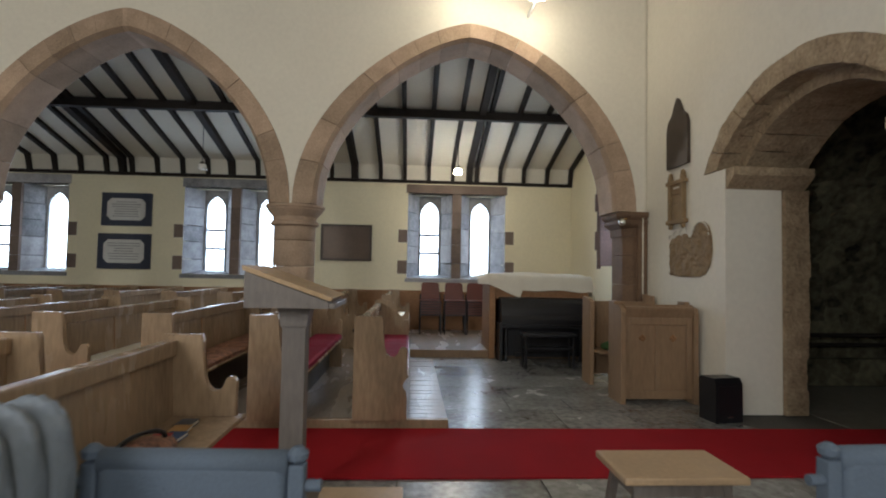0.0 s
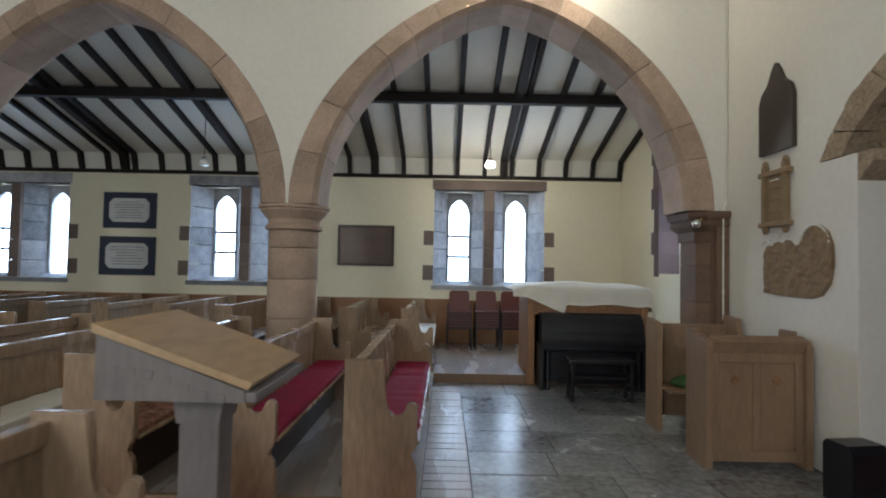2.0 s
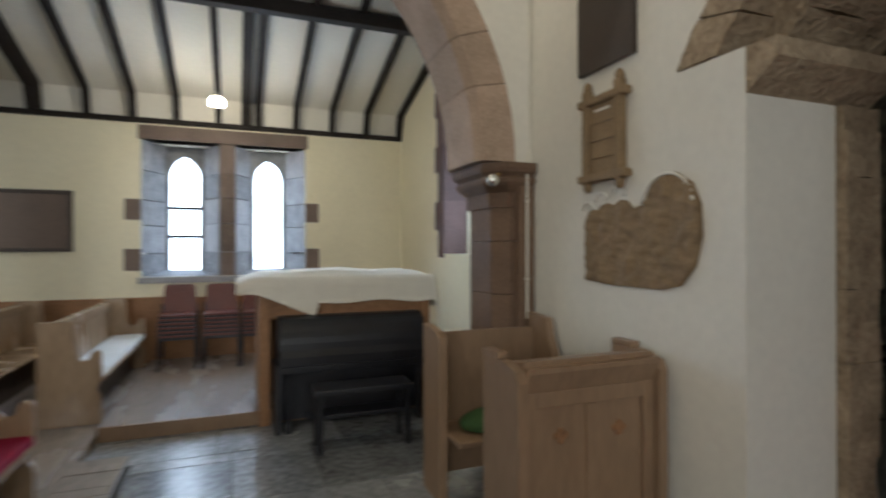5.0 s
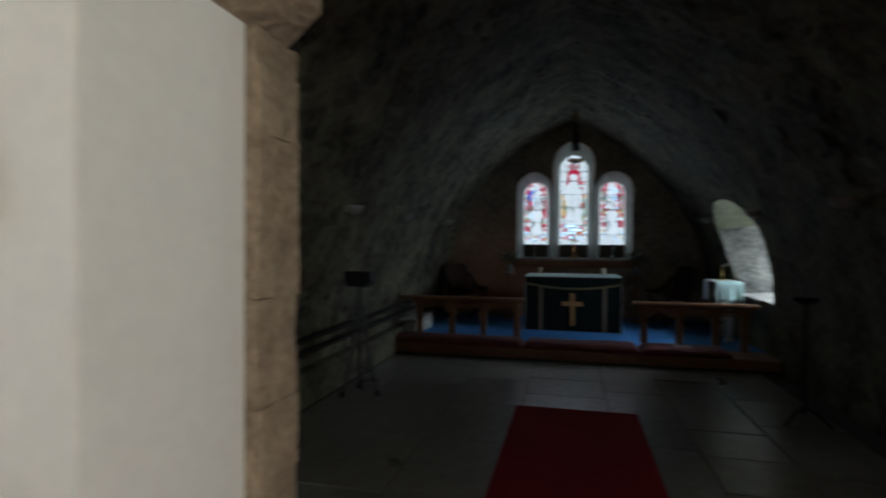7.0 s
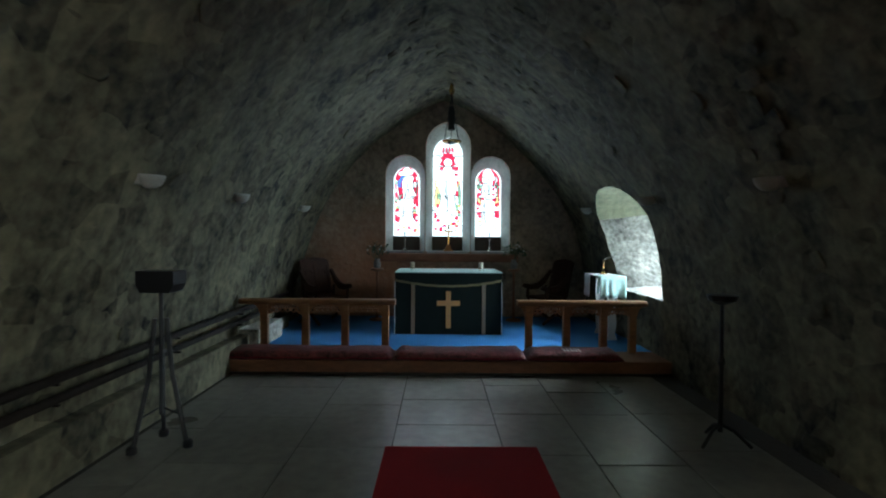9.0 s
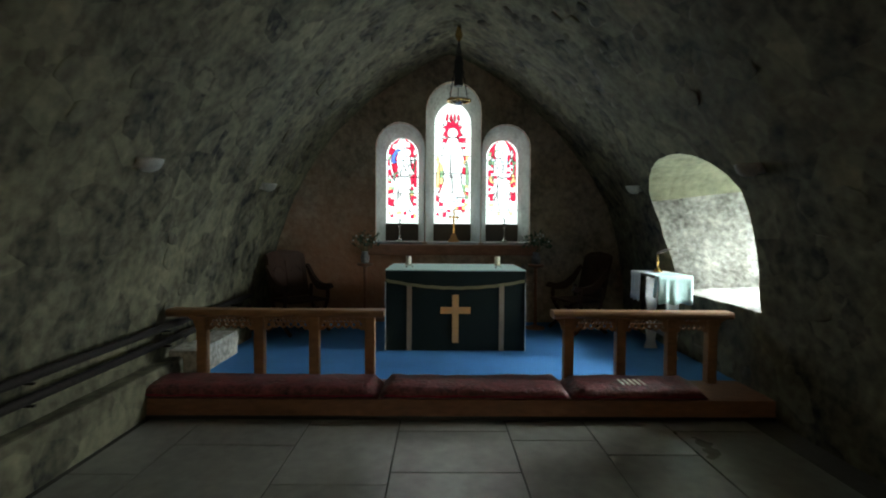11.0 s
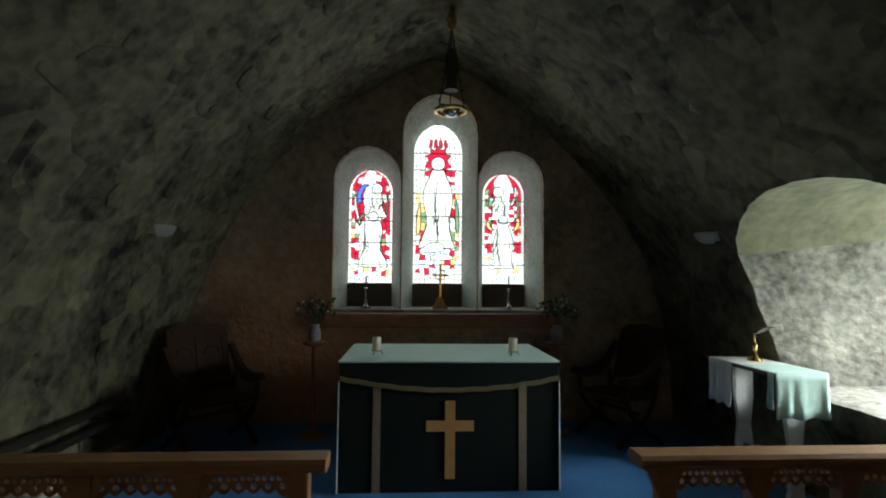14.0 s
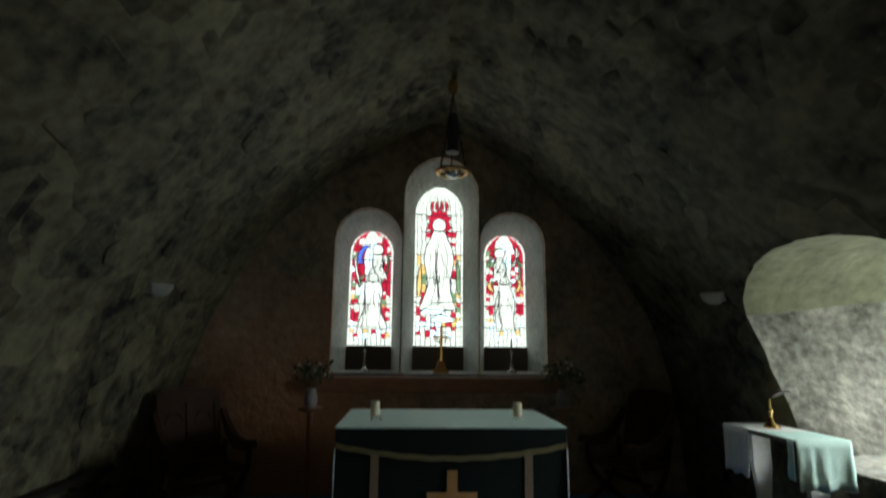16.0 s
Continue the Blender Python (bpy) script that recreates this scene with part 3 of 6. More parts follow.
vm.from_pydata(me_v, [], me_f)
vm.update()
bm = B()
bm.from_mesh(vm)
bmesh.ops.recalc_face_normals(bm, faces=bm.faces)
bm.to_mesh(vm)
bm.free()
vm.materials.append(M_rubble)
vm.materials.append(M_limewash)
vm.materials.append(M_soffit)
vault = new("vault_raw", vm)
# the splayed opening of the south window, wide towards the room
SW0, SW1 = 10.08, 12.12


def slot(x0, x1, z0, zs, zt, y, n=10):
    c, h = (x0 + x1) / 2, (x1 - x0) / 2
    low = radians(24)
    turns = [low + (math.pi - 2 * low) * i / n for i in range(n + 1)]
    return [(x0, y, z0)] + [(c - h * math.cos(a) / math.cos(low), y, zs + (zt - zs) * (math.sin(a) - math.sin(low)) / (1 - math.sin(low))) for a in turns] + [(x1, y, z0)]


bm = B()
ra, rb = slot(SW0 - 0.02, SW1 + 0.15, 0.79, 1.82, 2.30, 2.75), slot(10.7, 11.5, 1.0, 2.12, 2.42, 0.2)
loft(bm, ra, rb)
bm.faces.new([bm.verts.new(p) for p in ra])
bm.faces.new([bm.verts.new(p) for p in rb])
bmesh.ops.remove_doubles(bm, verts=bm.verts, dist=0.001)
bm.normal_update()
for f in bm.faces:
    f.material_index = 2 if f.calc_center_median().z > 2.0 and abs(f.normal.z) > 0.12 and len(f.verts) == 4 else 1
long_ = [e for e in bm.edges if abs(e.verts[0].co.y - e.verts[1].co.y) > 1.0]
bmesh.ops.subdivide_edges(bm, edges=long_, cuts=40, use_grid_fill=True)
uprights = [e for e in bm.edges if abs(e.verts[0].co.z - e.verts[1].co.z) > 0.6]
bmesh.ops.subdivide_edges(bm, edges=uprights, cuts=20, use_grid_fill=True)
bm.normal_update()
shift = {v: v.normal * min(1.0, (2.5 - v.co.y) * 1.5) * (0.014 * noise.noise(v.co * 3) + 0.006 * noise.noise(v.co * 9) + 0.005 * noise.noise(v.co * 21)) for v in bm.verts if 0.25 < v.co.y < 2.5}
for v, d in shift.items():
    v.co += d
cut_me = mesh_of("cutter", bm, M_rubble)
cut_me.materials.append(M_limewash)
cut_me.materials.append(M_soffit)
cutter = new("cutter", cut_me)
mod = vault.modifiers.new("cut", "BOOLEAN")
mod.operation, mod.object, mod.solver = "DIFFERENCE", cutter, "EXACT"
bpy.context.view_layer.update()
vault_mesh = bpy.data.meshes.new_from_object(vault.evaluated_get(bpy.context.evaluated_depsgraph_get()))
bm = B()
bm.from_mesh(vault_mesh)
bmesh.ops.remove_doubles(bm, verts=bm.verts, dist=0.0005)
bm.to_mesh(vault_mesh)
bm.free()
bpy.data.objects.remove(vault)
bpy.data.objects.remove(cutter)
vault_mesh.name = "vault"
vault = tagged(new("wall_chancel_vault", vault_mesh), "dark rough rubble barrel vault and side walls of the chancel", "vault", kind="structure")
for p in vault_mesh.polygons:
    p.use_smooth = len(p.vertices) == 4 and p.material_index == 0
win = tagged(new("window_5"), "small deep-set chancel window with a pale splayed reveal", "window", "", "structure")
part("pane", box(B(), 10.6, 0.28, 1.0, 11.6, 0.285, 2.6), M_glass_dim, win).visible_shadow = False
part("frame", sheet(B(), [[(10.6, 1.0), (11.6, 1.0), (11.6, 2.6), (10.6, 2.6)], lancet(11.1, 0.36, 1.02, 1.8, 2.1)], 0.3, 0.36, north), M_ashlar, win)

# east wall with three round-headed splayed lights
EW, GX = 13.79, 14.31
LIGHTS = [(5.13, 0.365, 2.78, 3.15, 0.255, 2.72, 3.00), (4.335, 0.415, 3.32, 3.76, 0.29, 3.22, 3.57), (3.545, 0.365, 2.78, 3.13, 0.25, 2.72, 2.98)]
wall_e = [[(1.2, -0.1), (7.6, -0.1), (7.6, 5.2), (1.2, 5.2)]] + [lancet(cy, h, 1.36, zs, zt) for cy, h, zs, zt, *_ in LIGHTS]
structure("wall_chancel_east", sheet(B(), wall_e, EW, EW + 0.12, east), M_eastwall, "dark grey-brown rubble east wall of the chancel", "wall")
EWS = []
# red-brown tone blotched into the stone round a low point north of the windows
nt = M_eastwall.node_tree
geo, far_, fade = nt.nodes.new("ShaderNodeNewGeometry"), nt.nodes.new("ShaderNodeVectorMath"), nt.nodes.new("ShaderNodeMapRange")
far_.operation = "DISTANCE"
far_.inputs[1].default_value = (13.8, 5.85, 0.9)
blot, sumup, blend = nt.nodes.new("ShaderNodeTexNoise"), nt.nodes.new("ShaderNodeMath"), nt.nodes.new("ShaderNodeMixRGB")
blot.inputs["Scale"].default_value, blot.inputs["Detail"].default_value = 3.0, 6
sumup.operation = "MULTIPLY_ADD"
sumup.inputs[1].default_value = 1.6
fade.inputs[1].default_value, fade.inputs[2].default_value, fade.inputs[3].default_value, fade.inputs[4].default_value = 1.0, 2.4, 0.9, 0.0
nt.links.new(geo.outputs["Position"], far_.inputs[0])
nt.links.new(geo.outputs["Position"], blot.inputs[0])
nt.links.new(blot.outputs[0], sumup.inputs[0])
nt.links.new(far_.outputs["Value"], sumup.inputs[2])
nt.links.new(sumup.outputs[0], fade.inputs[0])
nt.links.new(fade.outputs[0], blend.inputs[0])
skin = nt.nodes["Principled BSDF"].inputs["Base Color"]
nt.links.new(skin.links[0].from_socket, blend.inputs[1])
blend.inputs[2].default_value = (0.36, 0.17, 0.09, 1)
nt.links.new(blend.outputs[0], skin)
M_lancet = mat("grey-green limewashed stone", (0.42, 0.44, 0.39), 0.88, 0.25, 3.0, 20, 0.3)
for k, (cy, h, zs, zt, gh, gs, gt) in enumerate(LIGHTS):
    ew = tagged(new("window_%d" % (6 + k)), "stained glass lancet light in a splayed grey stone reveal", "window", "east lancets", "structure")
    EWS.append(ew)
    o, i = lancet(cy, h, 1.36, zs, zt), lancet(cy, gh, 1.372, gs, gt)
    part("reveal", loft(B(), [(EW + 0.11, y, z) for y, z in o], [(GX - 0.02, y, z) for y, z in i]), M_lancet, ew)
    part("sill_slab", box(B(), EW - 0.02, cy - h + 0.03, 1.335, EW + 0.3, cy + h - 0.03, 1.365, 0.006), M_ashlar, ew)
structure("wall_outer_east", sheet(B(), [[(1.2, 0), (7.6, 0), (7.6, 5.2), (1.2, 5.2)]] + [lancet(cy, gh + 0.02, 1.62, gs, gt + 0.02) for cy, h, zs, zt, gh, gs, gt in LIGHTS], GX + 0.03, GX + 0.12, east), M_eastwall, "outer skin of the chancel east wall", "wall")

# ---- platforms, steps and carpets ----
plat = structure("floor_pew_platform", box(B(), -11.0, 4.96, -0.02, 0.17, 11.9, 0.055), M_oak, "wooden platform under the north pews", "platform")
part("nosing", box(B(), -11.0, 4.93, -0.01, 0.54, 4.985, 0.083, 0.008), M_oak, plat)
part("edge_joist", box(B(), 0.171, 4.96, -0.02, 0.50, 8.34, 0.049), M_oak, plat)
rnd = random.Random(5)
y = 5.0
while y < 8.35:
    part("floorboard", box(B(), 0.18, y, 0.05, 0.535, y + 0.135, 0.08 + rnd.uniform(-0.002, 0.002), 0.004), M_plank, plat)
    y += 0.14
part("deck", box(B(), -11.0, 4.985, 0.05, 0.178, 11.9, 0.078), M_plank, plat)
splat = structure("floor_pew_platform_south", box(B(), -11.0, -3.9, -0.02, -0.78, 3.52, 0.078), M_plank, "wooden platform under the south pews", "platform")
astep = structure("floor_aisle_step", box(B(), 0.182, 9.045, -0.02, 3.84, 12.12, 0.12, 0.008), M_plank, "low wooden step at the back of the aisle", "step")
part("nosing", box(B(), 0.182, 9.012, -0.01, 3.84, 9.044, 0.123, 0.006), M_desk, astep)
structure("carpet_runner", box(B(), -10.5, 3.74, -0.003, 7.95, 4.90, 0.012, 0.004), M_red, "long red carpet runner on the stone floor", "carpet")
structure("floor_sanctuary", box(B(), 10.72, 1.7, -0.05, 13.82, 7.3, 0.16), M_blue, "raised sanctuary floor with blue carpet", "carpet")

# ======== nave and aisle: things ========
UP = lambda u, v, w: (u, v, w)


def pew_end(y0, y1, short=False):
    """The end board of a pew: tall back post, hollow arm and a small scroll at the front."""
    pts = [(0, 0), (0, 0.94), (0.25, 0.94), (0.26, 0.9), (0.27, 0.66), (0.29, 0.6), (0.33, 0.565), (0.375, 0.565), (0.40, 0.59), (0.405, 0.62)]
    for i in range(7):
        a = math.pi - math.pi * 1.1 * i / 6
        pts.append((0.447 + 0.04 * math.cos(a), 0.625 + 0.04 * math.sin(a)))
    pts += [(0.487, 0.40), (0.47, 0.36), (0.44, 0.33), (0.44, 0.30), (0.48, 0.26), (0.487, 0.2), (0.487, 0)]
    if short:
        pts = [p for p in pts if p[1] > 0.45]
        pts = [(0.0, 0.406)] + pts + [(0.487, 0.406)]
    bm = prism(B(), pts, y0, y1)
    es = [e for e in bm.edges if abs(e.verts[0].co.y - e.verts[1].co.y) < 1e-5]
    bmesh.ops.bevel(bm, geom=es, offset=0.008, segments=2, affect="EDGES")
    return bm


def pew(at, length, label, group, short=False):
    t = thing("pew", at, label, "pew", group)
    part("end_board", pew_end(0, 0.055, short), M_oak, t)
    part("end_board", pew_end(length - 0.055, length, short), M_oak, t)
    bm = prism(B(), [(0.06, 0.38), (0.035, 0.86), (0.065, 0.86), (0.09, 0.38)], 0.056, length - 0.056)
    back = part("backrest", bm, M_oak, t)
    part("top_rail", box(B(), 0.02, 0.056, 0.80, 0.098, length - 0.056, 0.905, 0.012), M_oak, back)
    k = 0
    while (k + 1) * 0.92 < length:
        part("muntin", prism(B(), [(0.088, 0.40), (0.068, 0.80), (0.076, 0.80), (0.096, 0.40)], 0.25 + k * 0.92, 0.262 + k * 0.92), M_oakdark, back)
        k += 1
    e = -0.03 if short else 0.056
    part("seat", box(B(), 0.0 if short else 0.09, e, 0.375, 0.53 if short else 0.50, length - e, 0.405, 0.01), M_oak, t)
    part("seat_riser", box(B(), 0.30, 0.07, 0.0, 0.325, length - 0.07, 0.372), M_slate, t)
    return t


def cushion(at, length, material, label, depth=0.37):
    bm = B()
    n = 24
    rows = [(0.0, 0.0), (0.0, 0.03), (0.015, 0.045), (depth - 0.03, 0.045), (depth, 0.03), (depth + 0.005, -0.03), (depth - 0.002, -0.03), (depth - 0.01, 0.0)]
    rings = []
    rnd = random.Random(int(at[0] * 100))
    for j in range(n + 1):
        w = 0.006 * rnd.uniform(-1, 1)
        rings.append([bm.verts.new((u + (w if u > 0.2 else 0), length * j / n, v + (w if v > 0.02 else 0))) for u, v in rows])
    m = len(rows)
    for a, b in zip(rings, rings[1:]):
        for i in range(m):
            bm.faces.new((a[i], a[(i + 1) % m], b[(i + 1) % m], b[i]))
    bm.faces.new(rings[0])
    bm.faces.new(rings[-1][::-1])
    ob = part("seat_cushion", bm, material, smooth=False)
    ob.location = at
    return tagged(ob, label, "cushion", "pew cushions")


DX = 0.93
N_L, S_L, A_L = 2.76, 2.75, 2.55
M_pattern = mat("patterned red-brown cloth", (0.20, 0.055, 0.035), 0.9, 0.6, 14, 40, 0.1, tint=(0.30, 0.14, 0.08))
first = pew((-0.33, 4.86, 0.08), N_L, "pale oak pew with scrolled end boards on the platform", "nave pews")
for k in range(1, 10):
    copy_thing(first, pose(-0.33 - DX * k, 4.86, 0.08))
sp = pew((-1.45, 0.93, 0.05), S_L, "pale oak pew with scrolled end boards beside the carpet", "south pews", True)
for k in range(1, 9):
    copy_thing(sp, pose(-1.45 - 1.04 * k, 0.93, 0.05))
ap = pew((-0.33, 9.3, 0.08), A_L, "pale oak pew in the aisle below the windows", "aisle pews")
for k in range(1, 10):
    copy_thing(ap, pose(-0.33 - DX * k, 9.3, 0.08))
cushion((-0.22, 4.92, 0.489), N_L - 0.12, M_cushion, "long red cloth seat cushion on a pew")
cushion((-0.22 - DX, 4.92, 0.489), N_L - 0.12, M_cushion, "long red cloth seat cushion on a pew")
cushion((-0.22 - 2 * DX, 4.92, 0.489), N_L - 0.12, M_pattern, "patterned red-brown seat cushion on a pew")
cushion((-0.22 - 3 * DX, 4.92, 0.489), N_L - 0.12, M_cloth, "cream cloth seat cushion on a pew")
cushion((-0.22, 9.36, 0.489), A_L - 0.12, M_white, "white cloth seat cushion on a pew")

# clutter on the nearest south pew
bag = thing("cloth_bag", (-1.16, 2.78, 0.456), "dark red and orange patterned cloth bag on the pew", "bag")
bm = B()
bmesh.ops.create_icosphere(bm, subdivisions=3, radius=1.0)
for v in bm.verts:
    k = 1 + 0.25 * noise.noise(v.co * 1.7)
    v.co = Vector((v.co.x * 0.15 * k, v.co.y * 0.26 * k, max(-0.2, v.co.z) * 0.09 * k + 0.018))
part("body", bm, M_pattern, bag, smooth=True)
part("handle", tube(B(), [(0.05 * math.cos(a), 0.16 * math.cos(a), 0.08 + 0.06 * math.sin(a)) for a in [math.pi * i / 10 for i in range(11)]], 0.012), M_black, bag)
rnd = random.Random(11)
BK = [(0.35, 0.03, 0.03), (0.05, 0.09, 0.2), (0.45, 0.25, 0.08), (0.08, 0.08, 0.09)]
for k in range(5):
    bt = thing("hymn_book", (-1.2 + 0.05 * rnd.random(), 3.02 + 0.13 * (k % 4), 0.456 + (0.026 if k == 4 else 0)), "worn cloth-bound hymn book lying on the pew", "book", "hymn books", turn=rnd.uniform(-25, 25))
    part("cover", prism(B(), [(-0.05, 0), (0.05, 0), (0.05, 0.004), (-0.046, 0.004), (-0.046, 0.02), (0.05, 0.02), (0.05, 0.024), (-0.05, 0.024)], -0.075, 0.075), mat("book cloth", BK[k % 4], 0.7, 0.1, 6, 60, 0.1), bt)
    part("pages", box(B(), -0.045, -0.07, 0.0045, 0.046, 0.07, 0.0195), M_cloth, bt)
sc = thing("black_bag", (-1.12, 2.32, 0.456), "black bag with a red label on the pew", "bag")
bm = B()
bmesh.ops.create_icosphere(bm, subdivisions=3, radius=1.0)
for v in bm.verts:
    k = 1 + 0.22 * noise.noise(v.co * 2.1 + Vector((3, 0, 0)))
    v.co = Vector((v.co.x * 0.14 * k, v.co.y * 0.24 * k, max(-0.25, v.co.z) * 0.11 * k + 0.03))
part("body", bm, M_black, sc, smooth=True)
part("patch", box(B(), 0.125, -0.06, 0.03, 0.145, 0.05, 0.075, 0.004), M_cushion, sc)

# lectern
lec = thing("lectern", (-0.5, 3.21, 0), "oak lectern with a sloping book board, haze in its grey", "lectern")
part("book_board", prism(B(), [(-0.245, 0.205), (0.235, 0.04), (0.25, 0.06), (-0.245, 0.232)], -0.265, 0.265, lambda u, v, w: (u, w, v + 1.22)), M_board, lec)
body = part("desk_box", prism(B(), [(-0.232, 0.0), (0.224, 0.0), (0.224, 0.036), (-0.232, 0.198)], -0.26, 0.26, lambda u, v, w: (u, w, v + 1.22)), M_greyoak, lec)
part("book_ledge", box(B(), 0.226, -0.261, 1.221, 0.262, 0.261, 1.252, 0.005), M_greyoak, body)
part("neck", prism(B(), [(-0.072, 1.10), (0.072, 1.10), (0.085, 1.18), (0.10, 1.218), (-0.10, 1.218), (-0.085, 1.18)], -0.075, 0.075), M_greyoak, lec)
part("post", box(B(), -0.068, -0.06, 0.06, 0.068, 0.06, 1.102, 0.006), M_greyoak, lec)
part("foot", box(B(), -0.22, -0.2, 0.0, 0.22, 0.2, 0.06, 0.015), M_greyoak, lec)
for k in range(7):
    a = k * 0.9
    part("carved_leaf", box(B(), -0.2 + 0.055 * k, -0.2625, 1.30 - 0.012 * k + 0.012 * math.sin(a), -0.165 + 0.055 * k, -0.258, 1.325 - 0.012 * k + 0.012 * math.sin(a), 0.001), M_greyoak, body)

# chairs and stool at the start of the walk


def soft_chair(at, turn):
    c = thing("chair", at, "wooden chair with a padded back, haze in its blue-grey", "chair", "nave chairs", turn=turn)
    back = part("backrest", box(B(), -0.25, -0.035, 0.60, 0.25, 0.035, 0.93, 0.03), M_hazeblue, c, smooth=True)
    part("top_roll", tube(B(), [(-0.25, 0, 0.92), (0.25, 0, 0.92)], 0.035, 14), M_hazeblue, back, smooth=True)
    for s in (-1, 1):
        post = part("back_post", box(B(), s * 0.275 - 0.022, -0.025, 0, s * 0.275 + 0.022, 0.025, 0.92, 0.008), M_hazeblue, c)
        part("knob", lathe(B(), [(0.012, 0), (0.028, 0.012), (0.03, 0.03), (0.012, 0.045)], 12, (s * 0.275, 0, 0.92)), M_hazeblue, post)
        part("leg", box(B(), s * 0.255 - 0.02, -0.46, 0, s * 0.255 + 0.02, -0.42, 0.44, 0.006), M_beech, c)
        part("arm_peg", tube(B(), [(s * 0.29, 0, 0.86), (s * 0.34, 0, 0.86)], 0.016, 10), M_hazeblue, c)
    part("seat", box(B(), -0.27, -0.47, 0.43, 0.27, -0.03, 0.49, 0.02), M_hazeblue, c, smooth=True)
    return c


soft_chair((-0.40, 1.50, -0.012), -2)
soft_chair((1.66, 1.50, 0.0), 3)
st = thing("stool", (1.47, 2.62, 0), "low varnished beech table on splayed legs", "stool")
part("top", box(B(), -0.30, -0.2, 0.47, 0.30, 0.2, 0.505, 0.01), M_beech, st)
part("apron", sheet(B(), [[(-0.24, -0.15), (0.24, -0.15), (0.24, 0.15), (-0.24, 0.15)], [(-0.21, -0.12), (0.21, -0.12), (0.21, 0.12), (-0.21, 0.12)]], 0.40, 0.47, UP), M_greyoak, st)
for sx in (-1, 1):
    for sy in (-1, 1):
        part("leg", prism(B(), [(-0.02, -0.02), (0.02, -0.02), (0.02, 0.02), (-0.02, 0.02)], 0, 1, lambda u, v, w, sx=sx, sy=sy: (u + sx * (0.27 - 0.06 * w), v + sy * (0.18 - 0.05 * w), 0.47 * w)), M_greyoak, st)
bn = thing("bench", (0.10, 1.72, 0), "small varnished beech bench beside the chair", "bench")
part("top", box(B(), -0.22, -0.16, 0.66, 0.06, 0.16, 0.69, 0.008), M_beech, bn)
for sx in (-0.2, 0.03):
    for sy in (-0.13, 0.13):
        part("leg", box(B(), sx - 0.018, sy - 0.018, 0, sx + 0.018, sy + 0.018, 0.66, 0.004), M_beech, bn)
rad = thing("radiator", (-0.74, 1.36, 0.0), "grey painted column radiator with rounded sections", "radiator", turn=80)
for k in range(5):
    sec = [(-0.1, 0.1), (-0.1, 0.95)] + [(0.1 * math.cos(math.pi - math.pi * i / 8), 1.02 + 0.1 * math.sin(math.pi * i / 8)) for i in range(9)] + [(0.1, 0.1)]
    bm = prism(B(), sec, -0.032, 0.032, lambda u, v, w, k=k: (k * -0.085 + w, u, v))
    bmesh.ops.bevel(bm, geom=[e for e in bm.edges], offset=0.018, segments=2, affect="EDGES")
    part("section", bm, M_iron, rad, smooth=True)
for k in (0, 4):
    part("foot", box(B(), k * -0.085 - 0.025, -0.09, 0, k * -0.085 + 0.025, 0.09, 0.11, 0.01), M_iron, rad)

# organ console, cloth and bench
org = thing("organ_case", (2.36, 9.02, 0), "orange-brown oak organ case on the aisle floor", "organ")
for x0, x1 in ((-0.86, -0.76), (0.74, 0.84)):
    part("side_panel", box(B(), x0, -0.10, 0, x1, 0.80, 1.34, 0.008), M_oakdark, org)
part("back_panel", box(B(), -0.76, 0.72, 0.12, 0.74, 0.78, 1.34), M_oakdark, org)
part("top", box(B(), -0.88, -0.12, 1.34, 0.86, 0.82, 1.37, 0.006), M_oakdark, org)
part("fascia", box(B(), -0.76, -0.06, 1.0, 0.74, 0.0, 1.34), M_oakdark, org)
pn = thing("piano", (2.36, 8.62, 0), "closed black upright piano in front of the organ case", "piano")
prof = [(0.0, 0.60), (0.0, 0.68), (0.03, 0.74)] + [(0.03 + 0.22 * (1 - math.cos(a)), 0.74 + 0.29 * math.sin(a)) for a in [math.pi / 2 * i / 8 for i in range(1, 9)]] + [(0.36, 1.03), (0.36, 0.60)]
part("lid", prism(B(), prof, -0.70, 0.70, lambda u, v, w: (w, u, v)), M_black, pn)
part("lower_panel", box(B(), -0.66, 0.22, 0.06, 0.66, 0.30, 0.60, 0.004), M_black, pn)
part("key_bed", box(B(), -0.70, -0.02, 0.54, 0.70, 0.34, 0.598, 0.008), M_black, pn)
for s in (-1, 1):
    part("side_panel", box(B(), s * 0.705 - 0.028, 0.0, 0.0, s * 0.705 + 0.028, 0.36, 0.62, 0.006), M_black, pn)
    part("leg", lathe(B(), [(0.03, 0), (0.035, 0.05), (0.022, 0.1), (0.035, 0.3), (0.03, 0.5), (0.04, 0.54)], 12, (s * 0.62, 0.03, 0)), M_black, pn)
part("pedal_rail", box(B(), -0.45, 0.18, 0.05, 0.45, 0.22, 0.12, 0.006), M_black, pn)
ob_ = thing("organ_bench", (2.30, 8.14, 0), "black wooden piano bench with turned legs", "bench")
part("seat", box(B(), -0.42, -0.16, 0.47, 0.42, 0.16, 0.52, 0.012), M_black, ob_)
part("shelf", box(B(), -0.38, -0.12, 0.28, 0.38, 0.12, 0.31, 0.006), M_black, ob_)
for sx in (-0.37, 0.37):
    for sy in (-0.12, 0.12):
        part("leg", lathe(B(), [(0.018, 0), (0.028, 0.03), (0.02, 0.1), (0.03, 0.25), (0.024, 0.4), (0.032, 0.47)], 10, (sx, sy, 0)), M_black, ob_)
